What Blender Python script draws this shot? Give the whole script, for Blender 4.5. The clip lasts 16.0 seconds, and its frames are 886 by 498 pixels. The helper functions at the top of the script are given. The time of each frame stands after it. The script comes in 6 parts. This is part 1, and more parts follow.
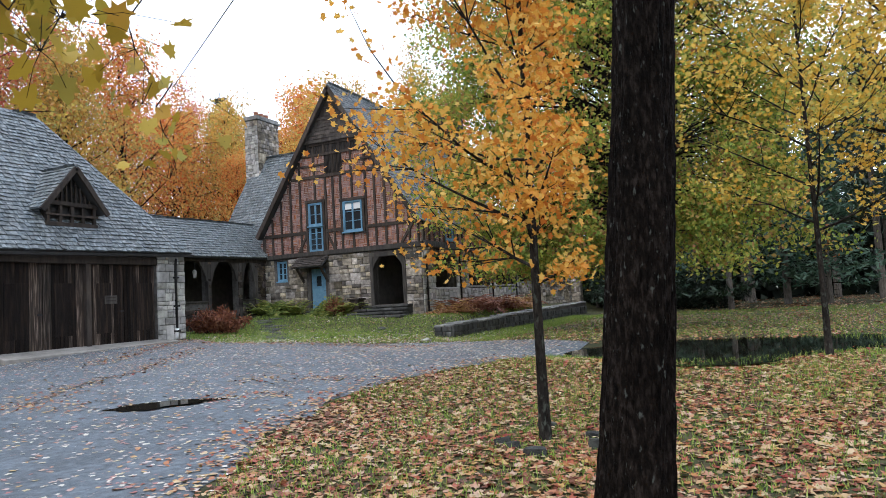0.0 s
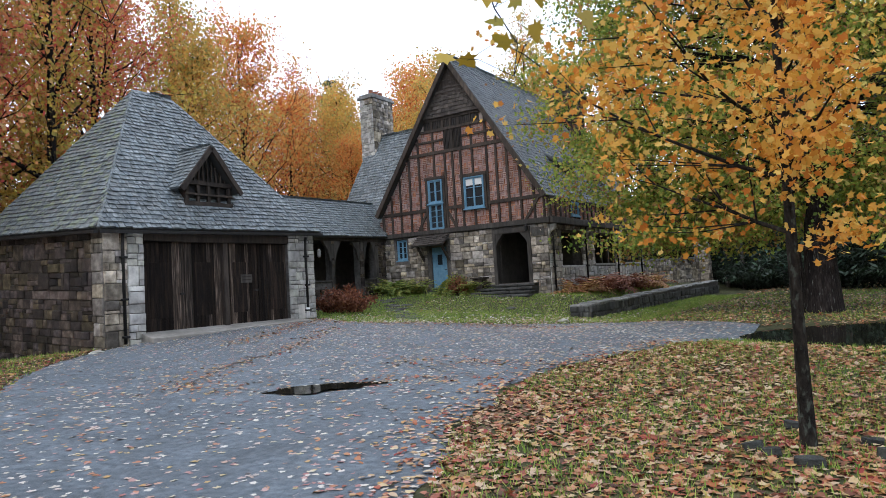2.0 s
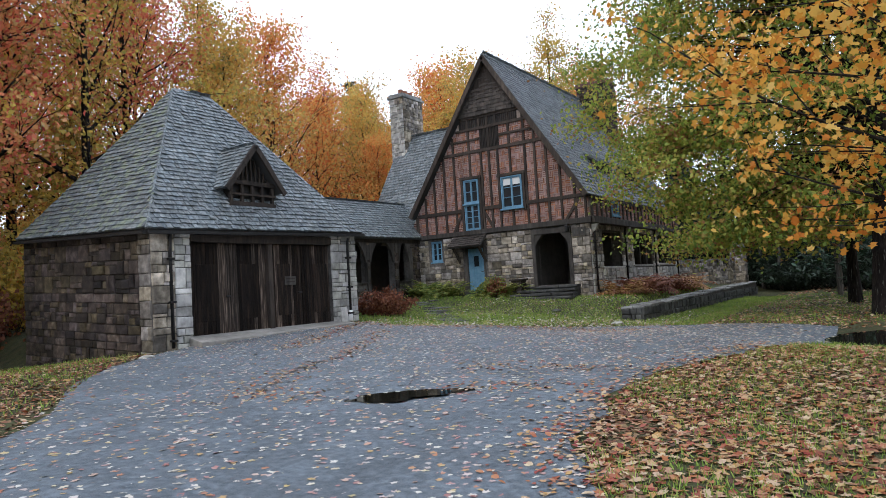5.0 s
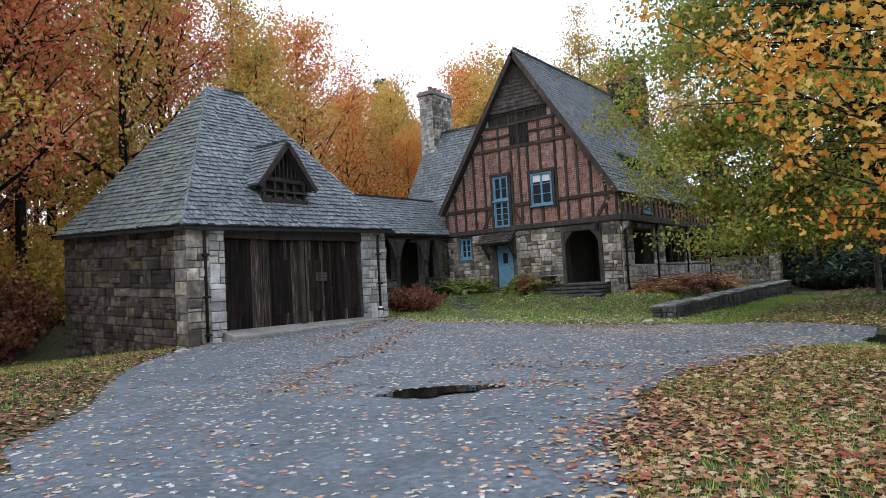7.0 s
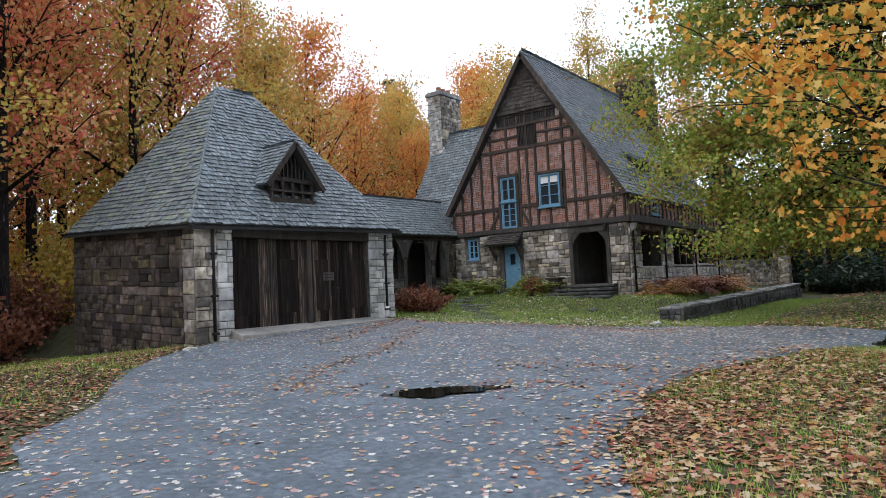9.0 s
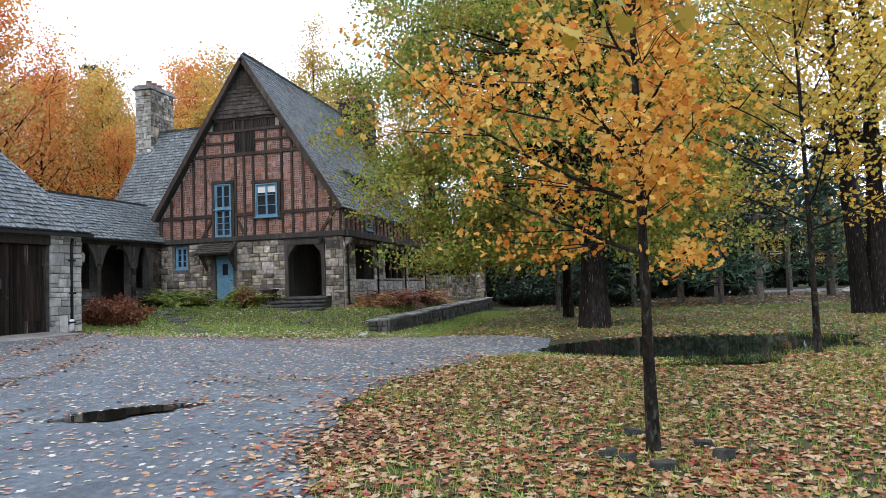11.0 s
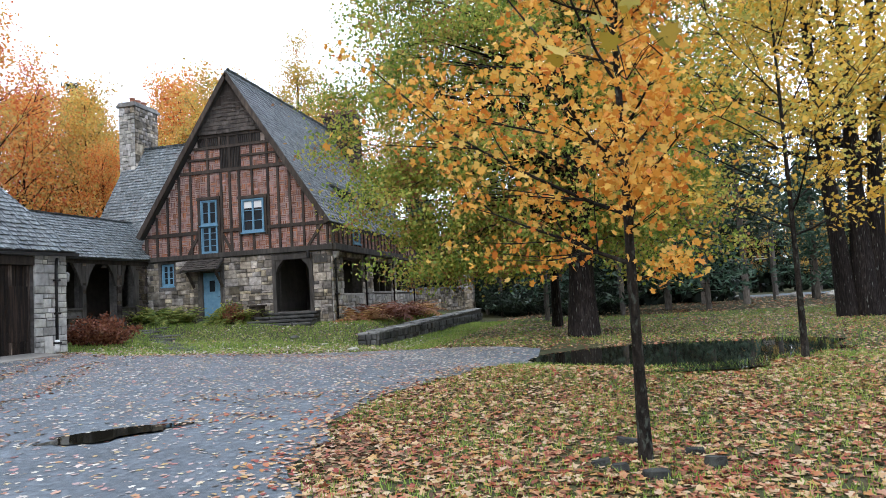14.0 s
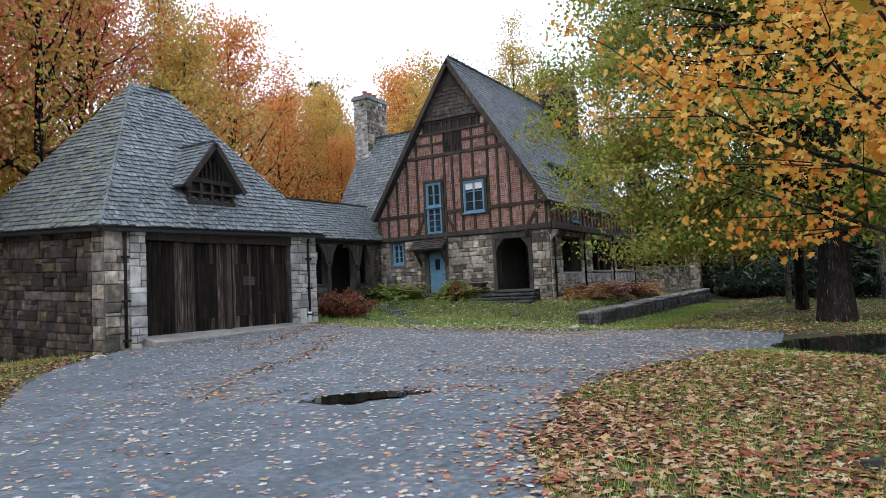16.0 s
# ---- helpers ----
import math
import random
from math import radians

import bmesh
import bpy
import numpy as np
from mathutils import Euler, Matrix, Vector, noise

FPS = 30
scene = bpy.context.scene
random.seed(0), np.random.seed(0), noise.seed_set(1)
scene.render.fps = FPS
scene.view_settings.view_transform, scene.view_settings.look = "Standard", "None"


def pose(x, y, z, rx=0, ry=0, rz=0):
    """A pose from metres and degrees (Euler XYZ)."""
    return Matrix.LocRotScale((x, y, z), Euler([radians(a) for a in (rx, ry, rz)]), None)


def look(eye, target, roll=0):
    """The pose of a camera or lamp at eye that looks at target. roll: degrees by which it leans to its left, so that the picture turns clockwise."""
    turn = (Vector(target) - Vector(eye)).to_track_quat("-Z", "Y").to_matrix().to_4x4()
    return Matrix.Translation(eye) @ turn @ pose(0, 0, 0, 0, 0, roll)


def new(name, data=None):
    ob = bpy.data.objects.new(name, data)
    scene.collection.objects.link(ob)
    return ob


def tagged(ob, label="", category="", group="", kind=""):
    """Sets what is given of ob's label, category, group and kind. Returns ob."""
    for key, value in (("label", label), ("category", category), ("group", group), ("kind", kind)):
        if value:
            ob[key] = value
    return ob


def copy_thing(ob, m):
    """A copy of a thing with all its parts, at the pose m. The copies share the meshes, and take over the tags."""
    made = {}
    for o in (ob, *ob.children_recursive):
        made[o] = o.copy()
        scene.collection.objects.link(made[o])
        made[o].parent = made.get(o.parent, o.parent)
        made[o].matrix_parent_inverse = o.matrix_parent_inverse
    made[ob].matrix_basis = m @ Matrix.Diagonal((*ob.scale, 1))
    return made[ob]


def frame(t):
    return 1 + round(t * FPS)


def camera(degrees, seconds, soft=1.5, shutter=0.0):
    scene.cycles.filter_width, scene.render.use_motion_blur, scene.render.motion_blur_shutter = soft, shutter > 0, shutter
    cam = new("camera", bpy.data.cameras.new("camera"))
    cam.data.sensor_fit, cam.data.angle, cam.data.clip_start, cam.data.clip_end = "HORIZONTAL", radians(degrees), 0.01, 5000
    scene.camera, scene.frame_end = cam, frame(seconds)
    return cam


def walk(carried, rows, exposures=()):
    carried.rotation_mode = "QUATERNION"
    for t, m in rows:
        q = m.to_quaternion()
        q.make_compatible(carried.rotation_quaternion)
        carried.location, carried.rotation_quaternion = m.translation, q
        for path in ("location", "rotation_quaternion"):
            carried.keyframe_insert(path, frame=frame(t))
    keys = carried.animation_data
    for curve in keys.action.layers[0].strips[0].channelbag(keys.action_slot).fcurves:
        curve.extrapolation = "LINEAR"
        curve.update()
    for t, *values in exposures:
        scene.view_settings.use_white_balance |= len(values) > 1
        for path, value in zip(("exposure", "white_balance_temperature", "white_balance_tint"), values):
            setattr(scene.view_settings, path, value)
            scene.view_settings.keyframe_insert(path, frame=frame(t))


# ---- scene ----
cam = camera(66.6, 16.0, soft=0.6)
METRES, EYE, TILT, LEAN, TURN = 3.93, 1.8, 0.0, 0.0, 25.0
ROWS = [
    (0.0, 0.0, 0.0, 0.0, 0.12, 4.26, 3.35),
    (0.5, -0.0931, 0.064, 0.0003, 3.68, 3.46, 3.07),
    (1.0, -0.1718, 0.1505, 0.0045, 6.36, 3.14, 3.69),
    (1.5, -0.2589, 0.2248, 0.0012, 8.02, 3.08, 3.57),
    (2.0, -0.328, 0.2933, 0.0033, 8.43, 3.08, 3.46),
    (2.5, -0.3915, 0.3489, 0.0072, 8.6, 3.12, 3.59),
    (3.0, -0.4636, 0.3691, 0.0108, 8.29, 3.3, 3.43),
    (3.5, -0.5268, 0.3905, 0.0085, 7.35, 3.12, 3.36),
    (4.0, -0.5846, 0.414, 0.0126, 7.6, 3.11, 3.39),
    (4.5, -0.6286, 0.4162, 0.0163, 8.5, 3.3, 3.45),
    (5.0, -0.6542, 0.4092, 0.015, 9.38, 3.36, 3.61),
    (7.5, -0.6625, 0.3917, 0.0162, 12.11, 3.21, 3.12),
    (8.0, -0.6639, 0.3913, 0.0161, 12.43, 3.23, 3.06),
    (8.2, -0.6639, 0.3911, 0.0153, 12.57, 3.24, 3.04),
    (8.8, -0.6605, 0.3913, 0.0140, 12.55, 3.3, 2.9),
    (9.4, -0.6500, 0.3922, 0.0120, 11.1, 3.4, 2.7),
    (9.9, -0.6330, 0.3935, 0.0100, 6.4, 3.5, 2.5),
    (10.3, -0.6145, 0.3946, 0.0090, 0.1, 3.57, 2.35),
    (10.5, -0.6067, 0.3946, 0.0089, -3.24, 3.56, 2.28),
    (11.0, -0.5884, 0.3904, 0.01, -10.99, 3.32, 2.19),
    (11.5, -0.5739, 0.387, 0.0109, -16.66, 3.22, 2.48),
    (12.0, -0.5654, 0.3859, 0.0115, -20.09, 3.23, 2.6),
    (12.5, -0.5655, 0.3855, 0.0131, -21.15, 3.4, 2.58),
    (13.0, -0.5703, 0.3862, 0.0141, -20.85, 3.58, 2.74),
    (13.5, -0.5811, 0.386, 0.0155, -17.31, 4.04, 3.1),
    (14.0, -0.5917, 0.3877, 0.0147, -11.96, 4.24, 3.41),
    (14.5, -0.6085, 0.3867, 0.0147, -6.06, 4.2, 3.38),
    (15.0, -0.6215, 0.3857, 0.0147, -0.67, 3.8, 3.26),
    (15.5, -0.629, 0.3855, 0.0141, 3.24, 3.42, 3.21),
    (16.0, -0.6358, 0.3879, 0.0127, 6.16, 3.44, 2.8),
]
walk(cam, [(t, pose(0, 0, EYE, TILT, LEAN, TURN) @ pose(METRES * x, METRES * y, METRES * z, 90 + pitch, roll, yaw)) for t, x, y, z, yaw, pitch, roll in ROWS],
     [(0.0, 0.25), (0.5, 0.2), (1.5, 0.1), (5.0, 0.0), (8.2, 0.0), (10.5, 0.15), (11.5, 0.4), (12.5, 0.62), (13.5, 0.52), (14.5, 0.3), (15.5, 0.1), (16.0, 0.05)])

# ---- light: a bright overcast sky ----
world = bpy.data.worlds.new("overcast")
scene.world = world
world.use_nodes = True
wn, wl = world.node_tree.nodes, world.node_tree.links
sky = wn.new("ShaderNodeTexSky")
sky.sky_type, sky.sun_disc = "NISHITA", False
sky.sun_elevation, sky.sun_rotation = radians(38), radians(200)
cloud = wn.new("ShaderNodeMix")
cloud.data_type = "RGBA"
cloud.inputs[0].default_value = 0.9
wl.new(sky.outputs[0], cloud.inputs[6])
cloud.inputs[7].default_value = (8.35, 9.3, 11.2, 1)
wn["Background"].inputs[1].default_value = 0.19
wl.new(cloud.outputs[2], wn["Background"].inputs[0])
sun = new("sun", bpy.data.lights.new("sun", "SUN"))
sun.data.energy, sun.data.angle, sun.data.color = 1.0, radians(30), (1, 0.96, 0.9)
sun.matrix_world = look((0, 0, 40), (0 + 8, 30, 0))

# ---- materials ----
def colour(c):
    return (c[0], c[1], c[2], 1.0)


def noisy(name, stops, scale=6.0, rough=0.85, bump=0.3, fine=60.0, rand="", spread=0.25, hue=0.0, stain=0.35,
          stretch=(1, 1, 1), metal=0.0, moss=None, gloss_var=0.1, spec=0.35):
    """A surface with grain at one scale, stains at another, and its own shade per object or island."""
    m = bpy.data.materials.new(name)
    m.use_nodes = True
    n, l = m.node_tree.nodes, m.node_tree.links
    b = n["Principled BSDF"]
    tc = n.new("ShaderNodeTexCoord")
    geo = n.new("ShaderNodeNewGeometry")
    mp = n.new("ShaderNodeMapping")
    mp.inputs[3].default_value = stretch
    l.new(geo.outputs["Position"], mp.inputs[0])
    n1 = n.new("ShaderNodeTexNoise")
    n1.inputs["Scale"].default_value, n1.inputs["Detail"].default_value = scale, 8
    l.new(mp.outputs[0], n1.inputs[0])
    ramp = n.new("ShaderNodeValToRGB")
    e = ramp.color_ramp.elements
    while len(e) < len(stops):
        e.new(0.5)
    for i, c in enumerate(stops):
        e[i].position = 0.3 + 0.4 * i / max(1, len(stops) - 1)
        e[i].color = colour(c)
    l.new(n1.outputs[0], ramp.inputs[0])
    col = ramp.outputs[0]
    n2 = n.new("ShaderNodeTexNoise")
    n2.inputs["Scale"].default_value, n2.inputs["Detail"].default_value = scale * 0.13, 4
    l.new(mp.outputs[0], n2.inputs[0])
    mr = n.new("ShaderNodeMapRange")
    mr.inputs[1].default_value, mr.inputs[2].default_value = 0.3, 0.7
    mr.inputs[3].default_value, mr.inputs[4].default_value = 1 - stain, 1 + stain
    l.new(n2.outputs[0], mr.inputs[0])
    hs = n.new("ShaderNodeHueSaturation")
    l.new(col, hs.inputs["Color"])
    val = mr.outputs[0]
    if rand:
        r = geo.outputs["Random Per Island"] if rand == "island" else n.new("ShaderNodeObjectInfo").outputs["Random"]
        m2 = n.new("ShaderNodeMapRange")
        m2.inputs[3].default_value, m2.inputs[4].default_value = 1 - spread, 1 + spread
        l.new(r, m2.inputs[0])
        mul = n.new("ShaderNodeMath")
        mul.operation = "MULTIPLY"
        l.new(val, mul.inputs[0])
        l.new(m2.outputs[0], mul.inputs[1])
        val = mul.outputs[0]
        if hue:
            wnz = n.new("ShaderNodeTexWhiteNoise")
            wnz.noise_dimensions = "1D"
            l.new(r, wnz.inputs["W"])
            m3 = n.new("ShaderNodeMapRange")
            m3.inputs[3].default_value, m3.inputs[4].default_value = 0.5 - hue, 0.5 + hue
            l.new(wnz.outputs[0], m3.inputs[0])
            l.new(m3.outputs[0], hs.inputs["Hue"])
            m4 = n.new("ShaderNodeMapRange")
            m4.inputs[3].default_value, m4.inputs[4].default_value = 0.55, 1.35
            l.new(wnz.outputs[0], m4.inputs[0])
            l.new(m4.outputs[0], hs.inputs["Saturation"])
    l.new(val, hs.inputs["Value"])
    out = hs.outputs[0]
    if moss:
        n4 = n.new("ShaderNodeTexNoise")
        n4.inputs["Scale"].default_value, n4.inputs["Detail"].default_value = moss[2], 6
        l.new(mp.outputs[0], n4.inputs[0])
        m5 = n.new("ShaderNodeMapRange")
        m5.inputs[1].default_value, m5.inputs[2].default_value = moss[1], moss[1] + 0.09
        l.new(n4.outputs[0], m5.inputs[0])
        mx = n.new("ShaderNodeMix")
        mx.data_type = "RGBA"
        l.new(m5.outputs[0], mx.inputs[0])
        l.new(out, mx.inputs[6])
        mx.inputs[7].default_value = colour(moss[0])
        out = mx.outputs[2]
    l.new(out, b.inputs["Base Color"])
    n3 = n.new("ShaderNodeTexNoise")
    n3.inputs["Scale"].default_value, n3.inputs["Detail"].default_value = fine, 4
    l.new(mp.outputs[0], n3.inputs[0])
    bp = n.new("ShaderNodeBump")
    bp.inputs["Strength"].default_value, bp.inputs["Distance"].default_value = bump, 0.02
    l.new(n3.outputs[0], bp.inputs["Height"])
    l.new(bp.outputs[0], b.inputs["Normal"])
    m6 = n.new("ShaderNodeMapRange")
    m6.inputs[3].default_value, m6.inputs[4].default_value = max(0.02, rough - gloss_var), min(1, rough + gloss_var)
    l.new(n1.outputs[0], m6.inputs[0])
    l.new(m6.outputs[0], b.inputs["Roughness"])
    b.inputs["Metallic"].default_value = metal
    b.inputs["Specular IOR Level"].default_value = spec
    return m


def leafy(name, stops, through_light=0.35, rough=0.55):
    """Leaves: each island has a colour of its own out of the stops, and lets some light through."""
    m = bpy.data.materials.new(name)
    m.use_nodes = True
    n, l = m.node_tree.nodes, m.node_tree.links
    b = n["Principled BSDF"]
    geo = n.new("ShaderNodeNewGeometry")
    ramp = n.new("ShaderNodeValToRGB")
    e = ramp.color_ramp.elements
    while len(e) < len(stops):
        e.new(0.5)
    for i, c in enumerate(stops):
        e[i].position = i / (len(stops) - 1)
        e[i].color = colour(c)
    nz = n.new("ShaderNodeTexNoise")
    nz.inputs["Scale"].default_value = 0.6
    l.new(geo.outputs["Position"], nz.inputs[0])
    add = n.new("ShaderNodeMath")
    add.operation = "MULTIPLY_ADD"
    add.inputs[1].default_value = 1.1
    l.new(nz.outputs[0], add.inputs[0])
    sub = n.new("ShaderNodeMath")
    sub.operation = "ADD"
    sub.inputs[1].default_value = -0.55
    l.new(geo.outputs["Random Per Island"], add.inputs[2])
    l.new(add.outputs[0], sub.inputs[0])
    l.new(sub.outputs[0], ramp.inputs[0])
    l.new(ramp.outputs[0], b.inputs["Base Color"])
    b.inputs["Roughness"].default_value = rough
    b.inputs["Specular IOR Level"].default_value = 0.3
    tr = n.new("ShaderNodeBsdfTranslucent")
    l.new(ramp.outputs[0], tr.inputs[0])
    mx = n.new("ShaderNodeMixShader")
    mx.inputs[0].default_value = through_light
    l.new(b.outputs[0], mx.inputs[1])
    l.new(tr.outputs[0], mx.inputs[2])
    l.new(mx.outputs[0], n["Material Output"].inputs[0])
    return m


def plain(name, c, rough=0.5, metal=0.0):
    m = bpy.data.materials.new(name)
    m.use_nodes = True
    b = m.node_tree.nodes["Principled BSDF"]
    b.inputs["Base Color"].default_value = colour(c)
    b.inputs["Roughness"].default_value, b.inputs["Metallic"].default_value = rough, metal
    return m


GROUND = noisy("leaf litter ground", [(0.024, 0.024, 0.0105), (0.045, 0.051, 0.0165), (0.0788, 0.06, 0.0285)], 3.0, 0.95, 0.7, 40, stain=0.3)
ASPHALT = noisy("damp asphalt", [(0.06, 0.08, 0.098), (0.108, 0.134, 0.158), (0.165, 0.197, 0.225)], 11.0, 0.6, 0.8, 170, stain=0.22, gloss_var=0.15, spec=0.5)
MORTAR = noisy("mortar", [(0.06, 0.055, 0.05), (0.13, 0.12, 0.11)], 8.0, 0.95, 0.5, 60)
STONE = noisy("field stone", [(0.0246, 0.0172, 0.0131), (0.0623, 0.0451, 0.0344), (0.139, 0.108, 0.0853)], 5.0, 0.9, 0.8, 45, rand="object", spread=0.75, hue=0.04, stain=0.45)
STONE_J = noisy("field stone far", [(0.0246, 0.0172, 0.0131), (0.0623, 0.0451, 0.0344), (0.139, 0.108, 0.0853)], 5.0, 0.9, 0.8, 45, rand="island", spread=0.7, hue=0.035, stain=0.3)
STONE_L = noisy("pale dressed stone", [(0.26, 0.25, 0.23), (0.38, 0.37, 0.34), (0.5, 0.48, 0.44)], 5.0, 0.88, 0.7, 45, rand="object", spread=0.3, hue=0.02, stain=0.25)
STONE_H = noisy("buff house stone", [(0.118, 0.0979, 0.0779), (0.236, 0.203, 0.165), (0.425, 0.372, 0.307)], 5.0, 0.9, 0.8, 45, rand="object", spread=0.62, hue=0.012, stain=0.4)
STONE_HJ = noisy("buff house stone far", [(0.118, 0.0979, 0.0779), (0.236, 0.203, 0.165), (0.425, 0.372, 0.307)], 5.0, 0.9, 0.8, 45, rand="island", spread=0.62, hue=0.012, stain=0.4)
SHINGLE = noisy("weathered slate shingle", [(0.062, 0.076, 0.082), (0.13, 0.15, 0.158), (0.24, 0.265, 0.27)], 9.0, 0.52, 0.5, 60, rand="island", spread=0.27, hue=0.015, stain=0.2, moss=((0.3, 0.33, 0.31), 0.63, 15.0))
SHINGLE_MOSS = noisy("lichened slate shingle", [(0.062, 0.076, 0.082), (0.13, 0.15, 0.158), (0.24, 0.265, 0.27)], 9.0, 0.52, 0.5, 60, rand="island", spread=0.27, hue=0.015, stain=0.2, moss=((0.2, 0.232, 0.168), 0.52, 4.5))
SHINGLE_O = noisy("weathered slate shingle near", [(0.062, 0.076, 0.082), (0.13, 0.15, 0.158), (0.24, 0.265, 0.27)], 9.0, 0.52, 0.5, 60, rand="object", spread=0.27, hue=0.015, stain=0.2, moss=((0.3, 0.33, 0.31), 0.63, 15.0))
SHAKE = noisy("dark cedar shake", [(0.035, 0.029, 0.026), (0.085, 0.072, 0.062)], 5.0, 0.9, 0.6, 50, rand="island", spread=0.25, stain=0.25)
DECK = plain("roof deck", (0.05, 0.05, 0.05), 0.9)
TIMBER = noisy("aged dark timber", [(0.02, 0.015, 0.0125), (0.0625, 0.0475, 0.0375)], 9.0, 0.85, 0.5, 70, rand="object", spread=0.3, stretch=(1, 1, 0.2))
OAK = noisy("grey weathered oak", [(0.03, 0.027, 0.024), (0.085, 0.075, 0.066)], 9.0, 0.85, 0.5, 70, rand="object", spread=0.3, stretch=(1, 1, 0.2))
BRICK = noisy("old red brick", [(0.156, 0.0672, 0.0516), (0.246, 0.115, 0.09), (0.324, 0.168, 0.132)], 6.0, 0.9, 0.5, 60, rand="island", spread=0.35, hue=0.015, stain=0.3)
BRICKBED = noisy("brick mortar", [(0.302, 0.235, 0.202), (0.403, 0.336, 0.291)], 8.0, 0.95, 0.4, 60)
PLANK = noisy("stained garage plank", [(0.006, 0.005, 0.0045), (0.014, 0.01, 0.008), (0.032, 0.021, 0.015)], 4.0, 0.7, 0.5, 60, rand="object", spread=0.5, stain=0.4, stretch=(4, 4, 0.35), spec=0.12)
PLANK_PALE = noisy("sun-bleached garage plank", [(0.012, 0.009, 0.007), (0.045, 0.03, 0.021), (0.19, 0.145, 0.115)], 4.0, 0.8, 0.5, 60, rand="object", spread=0.4, stain=0.5, stretch=(6, 6, 0.4))
BLUE = noisy("faded blue paint", [(0.09, 0.21, 0.31), (0.15, 0.29, 0.4)], 8.0, 0.6, 0.2, 60, stain=0.15)
IRON = noisy("black iron", [(0.012, 0.012, 0.013), (0.03, 0.028, 0.026)], 12.0, 0.55, 0.3, 60, metal=0.3)
# Interior shade of porch and walkway is put into this dark plaster colour.
INNER_SHADE = noisy("plaster in inner shade colour", [(0.05, 0.045, 0.04), (0.09, 0.08, 0.07)], 4.0, 0.95, 0.3, 60)
GLASS = bpy.data.materials.new("window glass")
GLASS.use_nodes = True
_b = GLASS.node_tree.nodes["Principled BSDF"]
_b.inputs["Base Color"].default_value = (0.02, 0.025, 0.03, 1)
_b.inputs["Roughness"].default_value = 0.06
CURTAIN = plain("white curtain", (0.7, 0.7, 0.68), 0.9)
WHITE = plain("white plastic", (0.75, 0.75, 0.73), 0.5)
SLAB = noisy("worn concrete", [(0.2, 0.185, 0.165), (0.3, 0.28, 0.25)], 5.0, 0.9, 0.4, 70, stain=0.3)
COPING = noisy("lichened coping stone", [(0.1, 0.1, 0.095), (0.19, 0.19, 0.18), (0.27, 0.265, 0.25)], 5.0, 0.9, 0.7, 40, rand="object", spread=0.35, stain=0.3)
FLAG = noisy("grey flagstone", [(0.035, 0.035, 0.033), (0.1, 0.1, 0.094)], 4.0, 0.85, 0.5, 50, rand="object", spread=0.3)
EDGING = noisy("dark mossy slate", [(0.012, 0.013, 0.012), (0.035, 0.037, 0.034), (0.07, 0.075, 0.066)], 7.0, 0.85, 0.7, 50, rand="object", spread=0.3)
TERRA = noisy("terracotta", [(0.33, 0.13, 0.08), (0.42, 0.2, 0.13)], 6.0, 0.85, 0.3, 60)
BARK = noisy("dark wet bark", [(0.004, 0.003, 0.003), (0.012, 0.009, 0.008), (0.03, 0.024, 0.021)], 9.0, 0.85, 1.0, 22, stain=0.4, stretch=(2.6, 2.6, 0.4), moss=((0.13, 0.14, 0.125), 0.63, 8.0), spec=0.12)
BARK_OLD = noisy("rugged wet bark", [(0.002, 0.0016, 0.0015), (0.007, 0.0052, 0.0043), (0.024, 0.019, 0.016)], 24.0, 0.92, 1.0, 60, stain=0.55, stretch=(1.3, 1.3, 0.55), moss=((0.07, 0.075, 0.067), 0.635, 26.0), spec=0.05)
BARK_G = noisy("grey bark", [(0.035, 0.03, 0.026), (0.09, 0.078, 0.066), (0.14, 0.125, 0.11)], 8.0, 0.9, 0.8, 40, stain=0.35, stretch=(2, 2, 0.4))
BARK_Y = noisy("young maple bark", [(0.006, 0.005, 0.004), (0.018, 0.015, 0.012), (0.034, 0.029, 0.024)], 14.0, 0.88, 0.8, 60, stain=0.45, stretch=(1.5, 1.5, 0.7), moss=((0.055, 0.062, 0.05), 0.57, 12.0), spec=0.1)
WATER = bpy.data.materials.new("still dark water")
WATER.use_nodes = True
_b = WATER.node_tree.nodes["Principled BSDF"]
_b.inputs["Base Color"].default_value = (0.012, 0.011, 0.008, 1)
_b.inputs["Roughness"].default_value = 0.04
L_GOLD = leafy("golden maple leaf", [(0.58, 0.2, 0.035), (0.71, 0.35, 0.055), (0.77, 0.46, 0.09), (0.74, 0.53, 0.15)], 0.45)
L_YELLOW = leafy("yellow maple leaf", [(0.6, 0.34, 0.045), (0.74, 0.48, 0.08), (0.64, 0.48, 0.1), (0.4, 0.4, 0.1)], 0.45)
L_GREEN = leafy("turning green leaf", [(0.13, 0.2, 0.04), (0.24, 0.33, 0.06), (0.4, 0.44, 0.08), (0.47, 0.4, 0.09), (0.34, 0.16, 0.07)], 0.5)
L_RED = leafy("red autumn leaf", [(0.56, 0.1, 0.08), (0.68, 0.21, 0.1), (0.7, 0.33, 0.13), (0.52, 0.36, 0.14)], 0.45)
L_ORANGE = leafy("orange autumn leaf", [(0.58, 0.14, 0.05), (0.74, 0.29, 0.07), (0.76, 0.42, 0.12), (0.52, 0.4, 0.13)], 0.45)
L_MIX = leafy("mixed autumn leaf", [(0.5, 0.38, 0.08), (0.65, 0.45, 0.08), (0.34, 0.33, 0.08), (0.6, 0.25, 0.08)], 0.4)
L_MAPLE_Y = leafy("amber autumn leaf", [(0.66, 0.36, 0.08), (0.7, 0.48, 0.12), (0.5, 0.44, 0.12), (0.6, 0.28, 0.08), (0.3, 0.32, 0.1)], 0.4)
